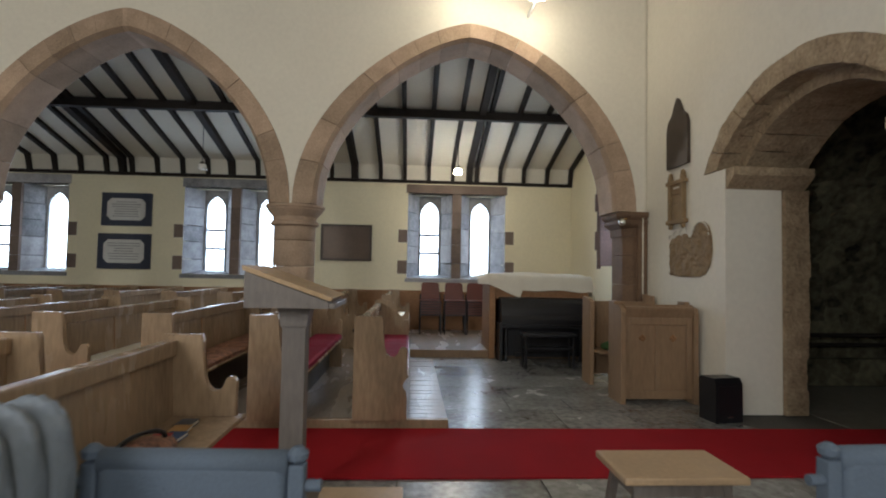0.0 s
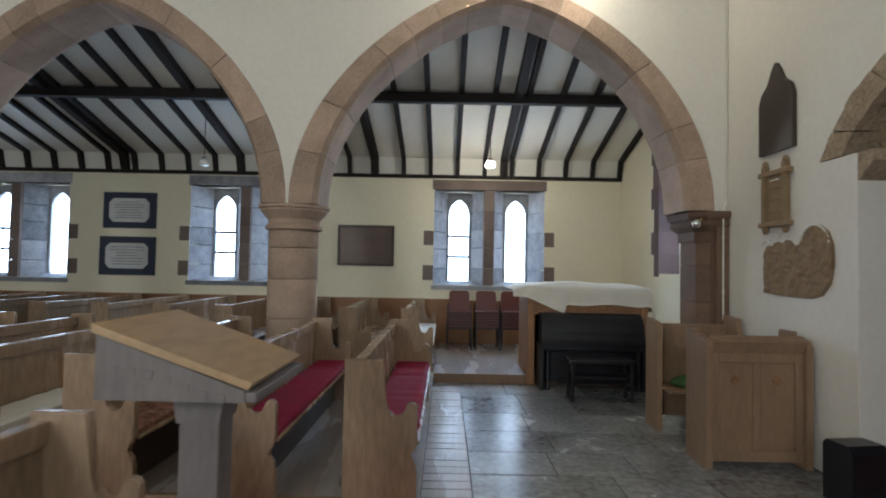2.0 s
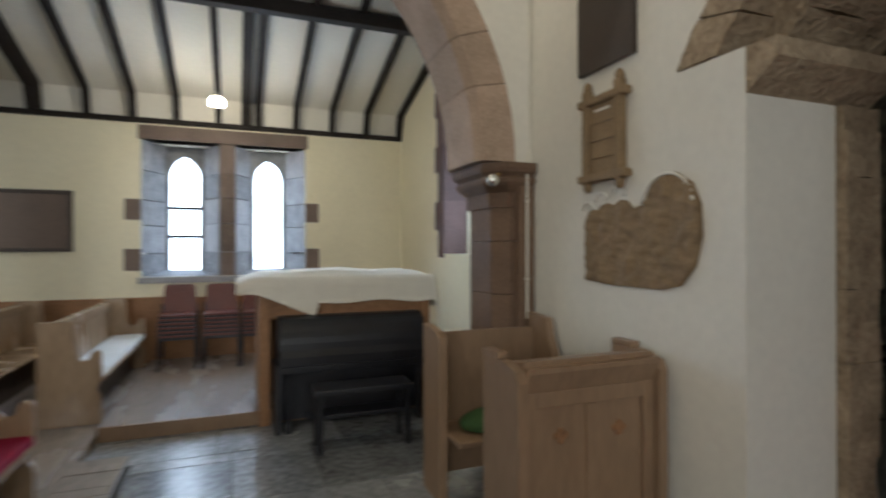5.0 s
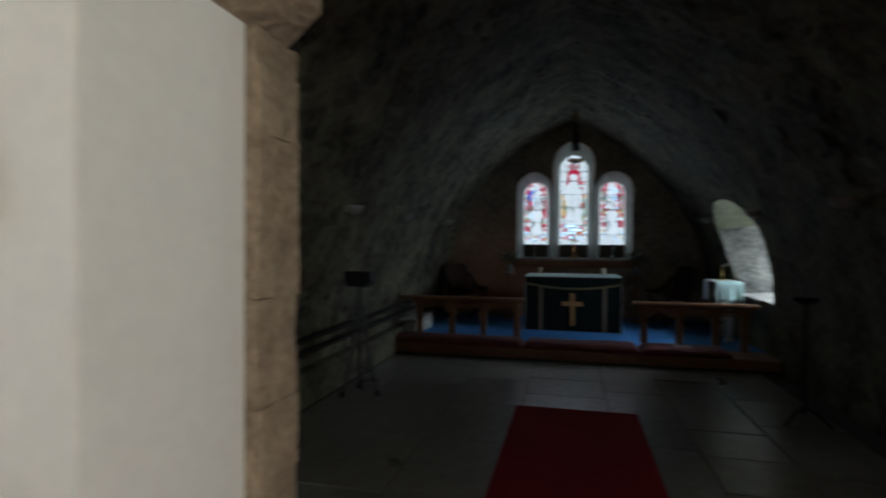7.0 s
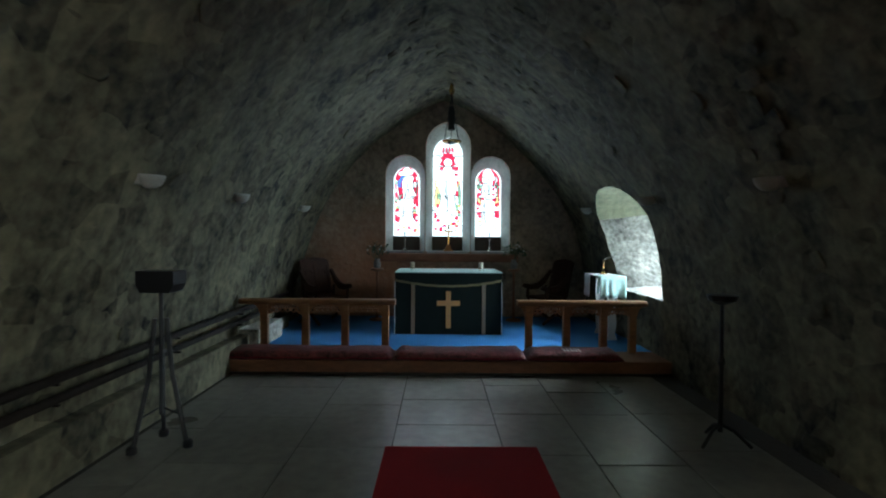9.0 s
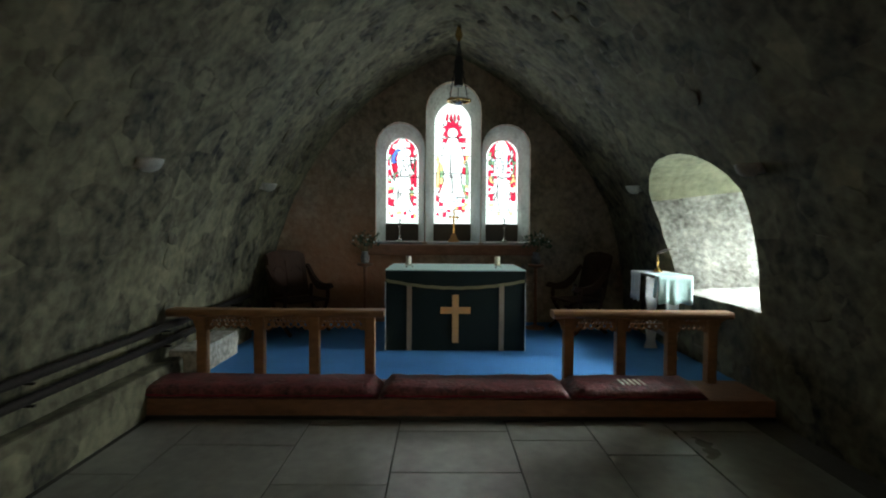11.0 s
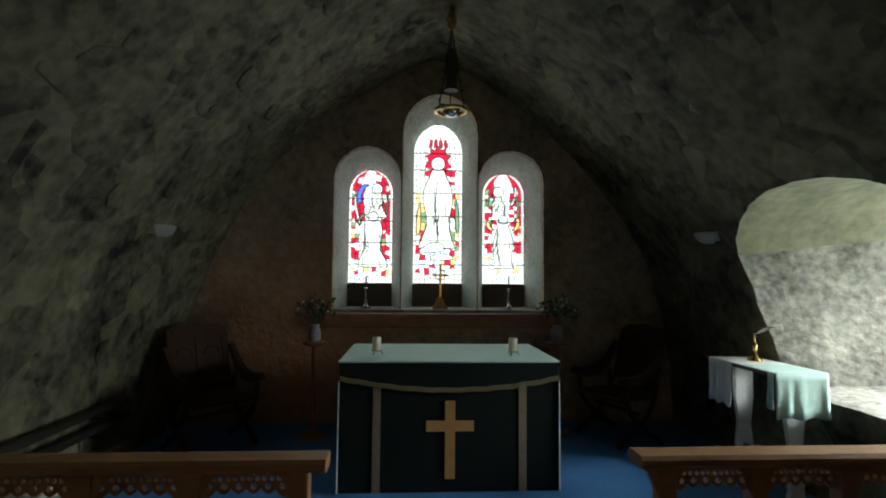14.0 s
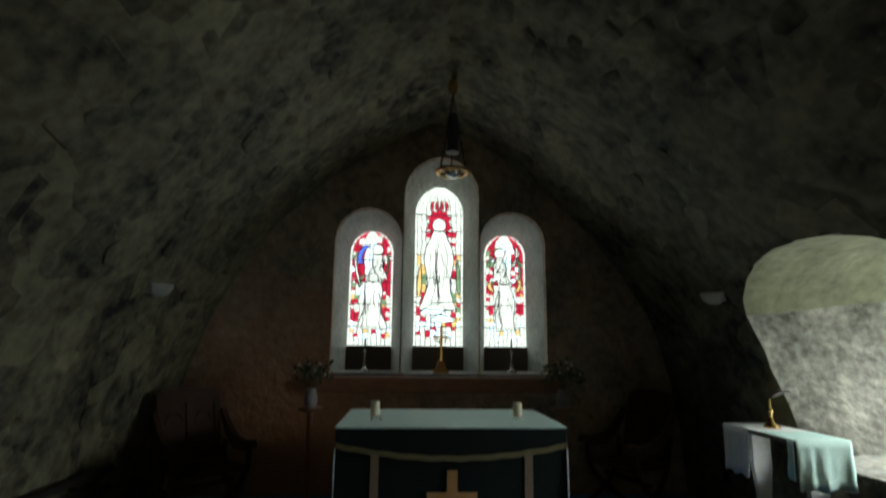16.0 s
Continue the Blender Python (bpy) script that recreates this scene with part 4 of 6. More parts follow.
# cloth thrown over the case, hanging unevenly
bm = B()
NX, NY = 56, 26
grid = []
for j in range(NY + 1):
    row = []
    for i in range(NX + 1):
        u, v = i / NX, j / NY
        x = 1.30 + 2.10 * u
        s = -0.46 + 1.55 * v
        drop = 0.0
        y = 8.90 + s
        if s < 0:
            hang = -s
            lim = (0.08 + 0.30 * u / 0.34 if u < 0.34 else 0.255 + 0.014 * math.sin(u * 17))
            hang = min(hang, max(0.05, lim))
            y, drop = 8.895 - 0.012 * abs(math.sin(u * 19)) - 0.02 * hang, hang
        z = 1.395 - drop + 0.012 * noise.noise(Vector((x * 3, y * 3, 0)))
        if x < 1.48:
            z -= (1.48 - x) * 0.35
            y += (1.48 - x) * 0.5
        if x > 3.24:
            z -= min(0.34, (x - 3.24) * 2.4)
            x = 3.24 + (x - 3.24) * 0.35
        if 1.55 < x < 3.2 and s > 0.25:
            z += 0.035 * max(0.0, math.sin((x - 1.55) * 1.9)) * (0.6 + 0.4 * noise.noise(Vector((x * 2, 5, 1)))) + 0.02
        row.append(bm.verts.new((x, y, z)))
    grid.append(row)
for j in range(NY):
    for i in range(NX):
        bm.faces.new((grid[j][i], grid[j][i + 1], grid[j + 1][i + 1], grid[j + 1][i]))
ext = bmesh.ops.extrude_face_region(bm, geom=list(bm.faces))
for v in (g for g in ext["geom"] if isinstance(g, bmesh.types.BMVert)):
    v.co += Vector((0, -0.004, 0.006))
tagged(part("dust_sheet", bm, M_cloth, smooth=True), "cream cloth thrown over the organ case", "cloth")

# clergy stall
stall = thing("clergy_desk", (2.53, 5.90, 0), "pale oak clergy desk with two framed front panels", "desk")
for x0 in (0.0, 0.84):
    e = part("end_board", prism(B(), [(-0.05, 0), (-0.05, 1.02), (-0.02, 1.07), (0.10, 1.10), (0.33, 1.10), (0.33, 0.0)], x0, x0 + 0.055, lambda u, v, w: (w, u, v)), M_desk, stall)
    part("ear", box(B(), x0 - 0.004, 0.16, 1.10, x0 + 0.059, 0.33, 1.135, 0.008), M_desk, e)
part("book_slope", prism(B(), [(0.0, 1.085), (0.30, 1.03), (0.30, 1.055), (0.0, 1.11)], 0.056, 0.839, lambda u, v, w: (w, u, v)), M_desk, stall)
part("cornice", prism(B(), [(-0.055, 1.06), (-0.055, 1.085), (0.0, 1.085), (0.0, 0.96), (-0.01, 0.96)], 0.056, 0.839, lambda u, v, w: (w, u, v)), M_desk, stall)
front = part("front_panel", box(B(), 0.056, 0.012, 0.05, 0.839, 0.03, 0.96), M_desk, stall)
for x0, x1, z0, z1 in ((0.056, 0.12, 0.05, 0.96), (0.775, 0.839, 0.05, 0.96), (0.415, 0.475, 0.142, 0.878), (0.12, 0.775, 0.88, 0.96), (0.12, 0.775, 0.05, 0.14)):
    part("stile", box(B(), x0, -0.012, z0, x1, 0.012, z1, 0.006), M_desk, front)
for cx in (0.27, 0.625):
    bm = B()
    for k in range(4):
        a = math.pi / 2 * k
        bmesh.ops.create_uvsphere(bm, u_segments=8, v_segments=5, radius=0.02, matrix=Matrix.Translation((cx + 0.022 * math.cos(a), 0.008, 0.73 + 0.022 * math.sin(a))))
    part("carved_flower", bm, M_oakdark, front)
seat = thing("clergy_stall", (2.53, 6.62, 0), "pale oak stall with high back against the pier", "seat")
part("end_board", prism(B(), [(0.27, 0), (0.27, 1.08), (0.33, 1.11), (0.58, 1.14), (0.58, 0)], 0, 0.055, lambda u, v, w: (w, u, v)), M_desk, seat)
part("end_board", prism(B(), [(0, 0), (0, 0.62), (0.10, 0.66), (0.30, 1.03), (0.33, 1.16), (0.58, 1.18), (0.58, 0)], 0.84, 0.895, lambda u, v, w: (w, u, v)), M_desk, seat)
part("backrest", box(B(), 0.056, 0.50, 0.1, 0.839, 0.53, 1.08, 0.005), M_desk, seat)
part("seat_board", box(B(), 0.056, 0.06, 0.42, 0.839, 0.50, 0.455, 0.01), M_desk, seat)
bm = B()
bmesh.ops.create_icosphere(bm, subdivisions=3, radius=1.0)
for v in bm.verts:
    v.co = Vector((v.co.x * 0.30 + 2.98, v.co.y * 0.18 + 6.9, max(-0.4, v.co.z) * 0.09 + 0.494))
tagged(part("cushion", bm, mat("green cushion cloth", (0.05, 0.11, 0.03), 0.9, 0.2, 6, 80, 0.2), smooth=True), "plump green cushion on the stall seat", "cushion")
spk = thing("loudspeaker", (3.32, 5.25, 0), "black floor loudspeaker leaning by the pier", "loudspeaker", turn=8)
part("cabinet", prism(B(), [(-0.12, 0), (0.13, 0), (0.13, 0.40), (0.10, 0.43), (-0.08, 0.43), (-0.12, 0.38)], -0.15, 0.15, lambda u, v, w: (w, u, v)), M_black, spk)
part("grille", box(B(), -0.13, -0.13, 0.03, 0.13, -0.121, 0.36, 0.003), M_black, spk)
part("badge", box(B(), -0.03, -0.135, 0.05, 0.03, -0.131, 0.065), M_silver, spk)


def stack_chair(at):
    c = thing("stacking_chair", at, "red-brown plywood stacking chair on black legs", "chair", "stacked chairs")
    part("backrest", prism(B(), [(-0.20, 0.55), (0.20, 0.55), (0.19, 0.78), (0.15, 0.815), (-0.15, 0.815), (-0.19, 0.78)], 0.0, 0.015, lambda u, v, w: (u, w + 0.16 + (v - 0.55) * 0.15, v)), M_chairwood, c)
    part("seat", box(B(), -0.21, -0.25, 0.425, 0.21, 0.15, 0.45, 0.008), M_chairwood, c)
    part("front_rail", box(B(), -0.21, -0.235, 0.385, 0.21, -0.21, 0.424, 0.004), M_black, c)
    part("rear_rail", box(B(), -0.21, 0.10, 0.385, 0.21, 0.125, 0.424, 0.004), M_black, c)
    for s in (-1, 1):
        part("leg_frame", tube(B(), [(s * 0.22, -0.24, 0), (s * 0.21, -0.2, 0.42), (s * 0.21, 0.14, 0.42), (s * 0.21, 0.18, 0.56)], 0.017, 6), M_black, c)
        part("rear_leg", tube(B(), [(s * 0.21, 0.1, 0.42), (s * 0.22, 0.22, 0)], 0.017, 6), M_black, c)
    return c


M_chairwood = mat("red-brown plywood", (0.13, 0.035, 0.022), 0.45, 0.15, 5, 40, 0.05)
base = stack_chair((0.60, 11.45, 0.12))
for sx, n in ((0.60, 6), (1.12, 6), (1.60, 6)):
    for k in range(n):
        if (sx, k) != (0.60, 0):
            copy_thing(base, pose(sx, 11.45 + 0.010 * k, 0.12 + 0.052 * k, 0, 0, 1.5 * math.sin(3 * sx + k)))

# wainscot, tablets and plaques
wd = structure("wainscot", box(B(), -11.0, NW - 0.03, 0.078, 0.52, NW - 0.002, 0.98), M_oakdark, "brown boarded dado on the aisle wall", "panelling")
part("dado_rail", box(B(), -11.0, NW - 0.045, 0.96, 0.52, NW - 0.001, 1.0, 0.006), M_oakdark, wd)
k = -10.9
while k < 0.5:
    part("board", box(B(), k, NW - 0.038, 0.09, k + 0.40, NW - 0.029, 0.955, 0.003), M_oakdark, wd)
    k += 0.41
wd2 = structure("wainscot_rear", box(B(), 0.53, NW - 0.03, 0.122, 3.84, NW - 0.002, 0.98), M_oakdark, "brown boarded dado behind the chairs", "panelling")


def tablet(x0, z0, x1, z1, label, seed):
    t = thing("memorial_tablet", ((x0 + x1) / 2, NW, z0), label, "memorial", "blue memorial tablets")
    w, h = (x1 - x0) / 2, z1 - z0
    part("slate", box(B(), -w, -0.045, 0, w, -0.002, h, 0.006), M_blueblk, t)
    c = 0.09
    a, b, lo, hi = -w * 0.76, w * 0.76, h * 0.17, h * 0.83
    face = part("marble", prism(B(), [(a + c, lo), (b - c, lo), (b, lo + c), (b, hi - c), (b - c, hi), (a + c, hi), (a, hi - c), (a, lo + c)], -0.06, -0.044), M_marble, t)
    rnd = random.Random(seed)
    for k in range(7):
        zz = hi - 0.09 - k * (hi - lo - 0.14) / 6.5
        q = w * rnd.uniform(0.35, 0.62)
        part("inscription_line", box(B(), -q, -0.0625, zz, q, -0.0601, zz + 0.018), M_ink, face)
    return t


tablet(-6.65, 2.31, -5.58, 3.04, "dark blue slate memorial with white octagonal marble panel", 1)
tablet(-6.70, 1.36, -5.57, 2.14, "dark blue slate memorial with white octagonal marble panel", 2)
pl = thing("wall_plaque", (-1.30, NW, 1.64), "brown bronze wall plaque in a raised frame", "plaque")
part("plate", box(B(), -0.53, -0.03, 0.04, 0.53, -0.002, 0.78), M_bronze, pl)
for x0, z0, x1, z1 in ((-0.57, 0, 0.57, 0.05), (-0.57, 0.77, 0.57, 0.82), (-0.57, 0.05, -0.52, 0.77), (0.52, 0.05, 0.57, 0.77)):
    part("frame_bar", box(B(), x0, -0.045, z0, x1, -0.002, z1, 0.006), M_slate, pl)

EWX = 3.478
WALL = lambda u, v, w: (w, u, v)
m1 = thing("memorial_slab", (EWX, 6.39, 2.80), "dark slate memorial slab with an ogee top", "memorial")
part("slab", prism(B(), [(-0.26, 0), (0.26, 0), (0.26, 0.50), (0.22, 0.60), (0.12, 0.67), (0.05, 0.80), (0, 0.86), (-0.05, 0.80), (-0.12, 0.67), (-0.22, 0.60), (-0.26, 0.50)], -0.04, 0, WALL), M_slate, m1)
M_scroll = mat("tawny carved stone", (0.27, 0.185, 0.098), 0.85, 0.2, 6, 50, 0.3)
m2 = thing("wall_memorial", (EWX, 6.40, 2.05), "tawny carved memorial tablet in a ladder-like frame", "memorial")
part("panel", box(B(), -0.035, -0.14, 0.06, 0, 0.14, 0.56, 0.004), M_scroll, m2)
for yy in (-0.155, 0.155):
    up = part("upright", box(B(), -0.06, yy - 0.028, 0.02, 0, yy + 0.028, 0.63, 0.01), M_scroll, m2)
    part("finial", lathe(B(), [(0.01, -0.05), (0.026, -0.035), (0.03, -0.01), (0.015, 0.02)], 10, (-0.03, yy, 0.02)), M_scroll, up)
    part("finial", lathe(B(), [(0.015, 0.0), (0.03, 0.02), (0.026, 0.05), (0.01, 0.07)], 10, (-0.03, yy, 0.62)), M_scroll, up)
for zz in (0.06, 0.55):
    part("crossbar", box(B(), -0.065, -0.23, zz - 0.025, 0, 0.23, zz + 0.025, 0.012), M_scroll, m2)
for zz in (0.18, 0.29, 0.40):
    part("ridge", box(B(), -0.045, -0.12, zz, -0.03, 0.12, zz + 0.018, 0.004), M_scroll, m2)
part("inscription_line", box(B(), -0.042, -0.07, 0.475, -0.034, 0.07, 0.49), M_cloth, m2)
# heart-shaped carved relief set in the wall
rl = thing("carved_relief", (EWX, 6.15, 1.43), "worn tawny stone relief in a heart-shaped recess", "relief")
edge = [(0.46, 0.02), (0.2, 0.0), (-0.2, 0.0), (-0.33, 0.03), (-0.42, 0.13), (-0.46, 0.28), (-0.45, 0.44), (-0.40, 0.55), (-0.30, 0.615), (-0.20, 0.615), (-0.11, 0.56), (-0.06, 0.47), (0.02, 0.45),
        (0.07, 0.50), (0.13, 0.51), (0.19, 0.48), (0.24, 0.50), (0.30, 0.49), (0.34, 0.46), (0.40, 0.47), (0.45, 0.43), (0.465, 0.3)]


edge = [(u * 1.035 - 0.012, v * 1.03) for u, v in edge]


def inside(p):
    c = False
    for (xa, ya), (xb, yb) in zip(edge, edge[1:] + edge[:1]):
        if (ya > p[1]) != (yb > p[1]) and p[0] < (xb - xa) * (p[1] - ya) / (yb - ya) + xa:
            c = not c
    return c


bm = B()
step = 0.0165
nx, nz = int(0.96 / step), int(0.66 / step)
gv = {}
for i in range(nx + 1):
    for j in range(nz + 1):
        u, v = -0.48 + i * step, -0.01 + j * step
        if inside((u, v)):
            q = Vector((u, v, 0))
            d = 0.016 + 0.02 * noise.noise(q * 8) + 0.012 * noise.noise(q * 23) + 0.015 * noise.noise(Vector((u * 14, v * 30, 4)))
            gv[i, j] = bm.verts.new((-max(0.003, d), u, v))
for (i, j) in list(gv):
    if (i + 1, j) in gv and (i, j + 1) in gv and (i + 1, j + 1) in gv:
        bm.faces.new((gv[i, j], gv[i + 1, j], gv[i + 1, j + 1], gv[i, j + 1]))
part("carving", bm, M_scroll, rl, smooth=True)
part("backing", prism(B(), edge, -0.006, 0.0, WALL), M_scroll, rl)
for u, v, r in ((0.43, 0.475, 0.055), (0.295, 0.52, 0.06), (0.145, 0.535, 0.065), (-0.25, 0.45, 0.185)):
    part("hood", tube(B(), [(-0.012, u + r * math.cos(a), v + r * math.sin(a)) for a in [math.pi * (0.04 + 0.92 * i / 12) for i in range(13)]], 0.009, 6), M_plaster, rl, smooth=True)

cp = thing("cable_conduit", (3.40, AF - 0.065, 1.12), "thin white cable conduit beside the respond", "conduit")
part("pipe", tube(B(), [(0, 0, 0), (0, 0, 1.22), (0.06, 0.05, 1.32), (0.06, 0.05, 5.6)], 0.010, 8), M_cloth, cp)
for zz in (0.3, 0.9):
    part("clip", box(B(), -0.014, -0.013, zz, 0.014, 0.012, zz + 0.012), M_cloth, cp)
sl = thing("spot_lamp", (3.1, AF - 0.075, 2.17), "small chrome spot lamp on the respond capital", "lamp")
part("head", lathe(B(), [(0.012, -0.05), (0.045, -0.02), (0.05, 0.02), (0.03, 0.05), (0.01, 0.055)], 14), M_silver, sl, smooth=True)
part("arm", tube(B(), [(0, 0, 0.03), (0.06, 0.01, 0.06), (0.07, 0.025, 0.06)], 0.01, 6), M_brass, sl)

# hanging lamps in the aisle


def pendant(at, top, lit):
    t = thing("pendant_lamp", at, "white glass pendant lamp, lit" if lit else "white glass pendant lamp, unlit", "lamp", "aisle lamps")
    part("flex", tube(B(), [(0, 0, 0.1), (0, 0, top - at[2])], 0.006, 6), M_black, t)
    part("cap", lathe(B(), [(0.05, 0.05), (0.04, 0.09), (0.015, 0.12)], 14), M_silver, t)
    sh = part("shade", lathe(B(), [(0.085, -0.05), (0.082, 0.0), (0.07, 0.04), (0.04, 0.06)], 20), M_pendant if lit else M_opal, t, smooth=True)
    return t


pendant((1.09, 10.83, 3.50), BZ + slope * (NW - 10.83) - 0.01, True)
pendant((-3.96, 10.63, 3.40), BZ + slope * (NW - 10.63) - 0.01, False)
for k, (x, z) in enumerate(((0.86, 5.22), (1.75, 5.0))):
    fl = thing("flood_lamp", (x, AF, z), "wall-mounted flood lamp above the arch, lit", "lamp", "flood lamps")
    part("bracket", box(B(), -0.02, -0.56, 0.05, 0.02, -0.001, 0.08, 0.004), M_white, fl)
    part("housing", box(B(), -0.1, -0.67, 0.03, 0.1, -0.53, 0.13, 0.012), M_white, fl)
    part("lens", box(B(), -0.09, -0.66, 0.022, 0.09, -0.54, 0.029), M_lamp, fl)

# ======== chancel: things ========
SZ = 0.16

# kneeler step with three velvet cushions
kn = thing("kneeler_step", (10.12, 4.6, 0), "dark red-brown wooden kneeling step before the rail", "step")
M_kneelwood = mat("red-brown step timber", (0.24, 0.112, 0.06), 0.6, 0.3, 3, 30, 0.2, stretch=(1, 0.3, 1))
part("riser", box(B(), 0.0, -2.85, 0.0, 0.05, 2.42, 0.165, 0.006), M_kneelwood, kn)
part("tread", box(B(), 0.05, -2.85, 0.12, 0.595, 2.42, 0.165), M_kneelwood, kn)
part("plinth", box(B(), -0.012, -2.85, 0.0, -0.001, 2.42, 0.03, 0.003), M_black, kn)
for y0, y1 in ((5.04, 7.00), (3.46, 5.02), (2.32, 3.44)):
    bm = B()
    n = max(8, int((y1 - y0) / 0.07))
    sec = [(0.0, 0.0), (-0.03, 0.03), (-0.02, 0.075), (0.03, 0.10), (0.2, 0.108), (0.38, 0.10), (0.42, 0.07), (0.42, 0.0)]
    rings = []
    for j in range(n + 1):
        y = y0 + (y1 - y0) * j / n
        e = min(1.0, min(j, n - j) / 1.5 + 0.35)
        rings.append([bm.verts.new((u, y - (y0 + y1) / 2, v * e + 0.012 * noise.noise(Vector((u * 6, y * 5, v * 8))))) for u, v in sec])
    for a, b in zip(rings, rings[1:]):
        for i in range(len(sec)):
            bm.faces.new((a[i], a[(i + 1) % len(sec)], b[(i + 1) % len(sec)], b[i]))
    bm.faces.new(rings[0])
    bm.faces.new(rings[-1][::-1])
    kc = thing("kneeler_cushion", (10.14, (y0 + y1) / 2, 0.166), "worn crimson velvet kneeling cushion on the step", "cushion", "kneeler cushions")
    part("cover", bm, M_kneel, kc, smooth=True)
    part("piping", tube(B(), [(-0.028, y0 - (y0 + y1) / 2 + 0.04 + (y1 - y0 - 0.08) * i / 20, 0.03 + 0.004 * math.sin(i * 1.7)) for i in range(21)], 0.006, 6), M_cushion, kc)
    if y0 < 3:
        for i in range(5):
            part("stripe", box(B(), 0.05, -0.08 + 0.045 * i, 0.105, 0.22, -0.065 + 0.045 * i, 0.112), M_cloth, kc)


# communion rails


def rail(y0, y1, posts, label):
    t = thing("communion_rail", (10.66, (y0 + y1) / 2, SZ), label, "rail", "communion rails")
    o = (y0 + y1) / 2
    part("top_rail", prism(B(), [(-0.085, 0.62), (-0.085, 0.645), (-0.07, 0.665), (0.07, 0.665), (0.085, 0.645), (0.085, 0.62), (0.06, 0.60), (-0.06, 0.60)], y0 - o, y1 - o, lambda u, v, w: (u, w, v)), M_oakdark, t)
    for y in posts:
        p = part("post", box(B(), -0.045, y - o - 0.045, 0.0, 0.045, y - o + 0.045, 0.60, 0.01), M_oakdark, t)
        for s in (-1, 1):
            if y0 < y + s * 0.14 < y1:
                part("bracket", prism(B(), [(y - o + s * 0.046, 0.60), (y - o + s * 0.14, 0.60), (y - o + s * 0.085, 0.56), (y - o + s * 0.065, 0.50), (y - o + s * 0.046, 0.46)], -0.02, 0.02, lambda u, v, w: (w, u, v)), M_oakdark, p)
    ys = sorted(posts)
    for a, b in zip(ys, ys[1:]):
        a, b = a - o + 0.047, b - o - 0.047
        n = 6
        low = []
        for i in range(n * 6 + 1):
            f = i / (n * 6)
            low.append((a + (b - a) * f, 0.515 - 0.026 * abs(math.sin(math.pi * f * n)) - 0.03 * (2 * f - 1) ** 4))
        holes_ = []
        for i in range(n):
            c = a + (b - a) * (i + 0.5) / n
            g = (b - a) / n
            for du, dz, r in ((0.0, 0.524, 0.017), (-0.25 * g, 0.561, 0.0145), (0.25 * g, 0.561, 0.0145), (0.0, 0.583, 0.009)):
                holes_.append([(c + du + r * math.cos(q), dz + r * math.sin(q)) for q in [2 * math.pi * k / 7 for k in range(7)]])
        part("tracery", sheet(B(), [[(a, 0.598)] + low + [(b, 0.598)]] + holes_, -0.014, 0.014, lambda u, v, w: (w, u, v)), M_oakdark, t)
    return t


rail(5.04, 7.0, (5.17, 5.68, 6.18, 6.70), "oak communion rail with pierced tracery before the altar")
rail(1.86, 3.50, (3.35, 2.87, 2.40, 2.03), "oak communion rail with pierced tracery before the altar")

# altar
AX0, AX1, AY0, AY1, AZ = 11.88, 12.92, 3.555, 5.145, 1.095
al = thing("altar", ((AX0 + AX1) / 2, (AY0 + AY1) / 2, SZ), "altar draped in a dark green frontal with gold cross", "altar")
hx, hy, hz = (AX1 - AX0) / 2, (AY1 - AY0) / 2, AZ - SZ
part("table", box(B(), -hx + 0.02, -hy + 0.02, 0.0, hx - 0.02, hy - 0.02, hz - 0.012), M_oakdark, al)
fr = part("frontal", prism(B(), [(-hy, 0.005)] + [(hy, 0.005), (hy, hz - 0.005), (-hy, hz - 0.005)], -hx, -hx + 0.018, lambda u, v, w: (w, u, v)), M_green, al)
# superfrontal with a curved gold edge
n = 24
low = [(-hy + 2 * hy * i / n, hz - 0.205 + 0.085 * (2 * i / n - 1) ** 2 + 0.004 * math.sin(i * 2.1)) for i in range(n + 1)]
sf = part("superfrontal", prism(B(), [(-hy - 0.006, hz)] + low + [(hy + 0.006, hz)], -hx - 0.014, -hx - 0.002, lambda u, v, w: (w, u, v)), M_green, al)
part("gold_edge", prism(B(), [(y, z + 0.018) for y, z in low] + [(y, z - 0.016) for y, z in low[::-1]], -hx - 0.022, -hx - 0.0145, lambda u, v, w: (w, u, v)), M_gold, sf)
for y in (-0.53, 0.53):
    part("orphrey", box(B(), -hx - 0.006, y - 0.028, 0.006, -hx - 0.0005, y + 0.028, hz - 0.15), M_tan, fr)
part("cross_upright", box(B(), -hx - 0.009, -0.036, 0.10, -hx - 0.002, 0.036, 0.652), M_cross, fr)
part("cross_arm", box(B(), -hx - 0.0085, -0.172, 0.435, -hx - 0.0015, 0.172, 0.51), M_cross, fr)
for s in (-1, 1):
    part("side_drape", box(B(), -hx, s * hy - 0.008, 0.01, hx, s * hy + 0.008, hz - 0.004), M_green, al)
    part("edge_piping", box(B(), -hx - 0.012, s * (hy + 0.008) - 0.004, 0.01, -hx - 0.004, s * (hy + 0.008) + 0.004, hz - 0.14), M_white, al)
part("top_cloth", box(B(), -hx - 0.018, -hy - 0.012, hz - 0.008, hx, hy + 0.012, hz + 0.004, 0.004), M_mint, al)


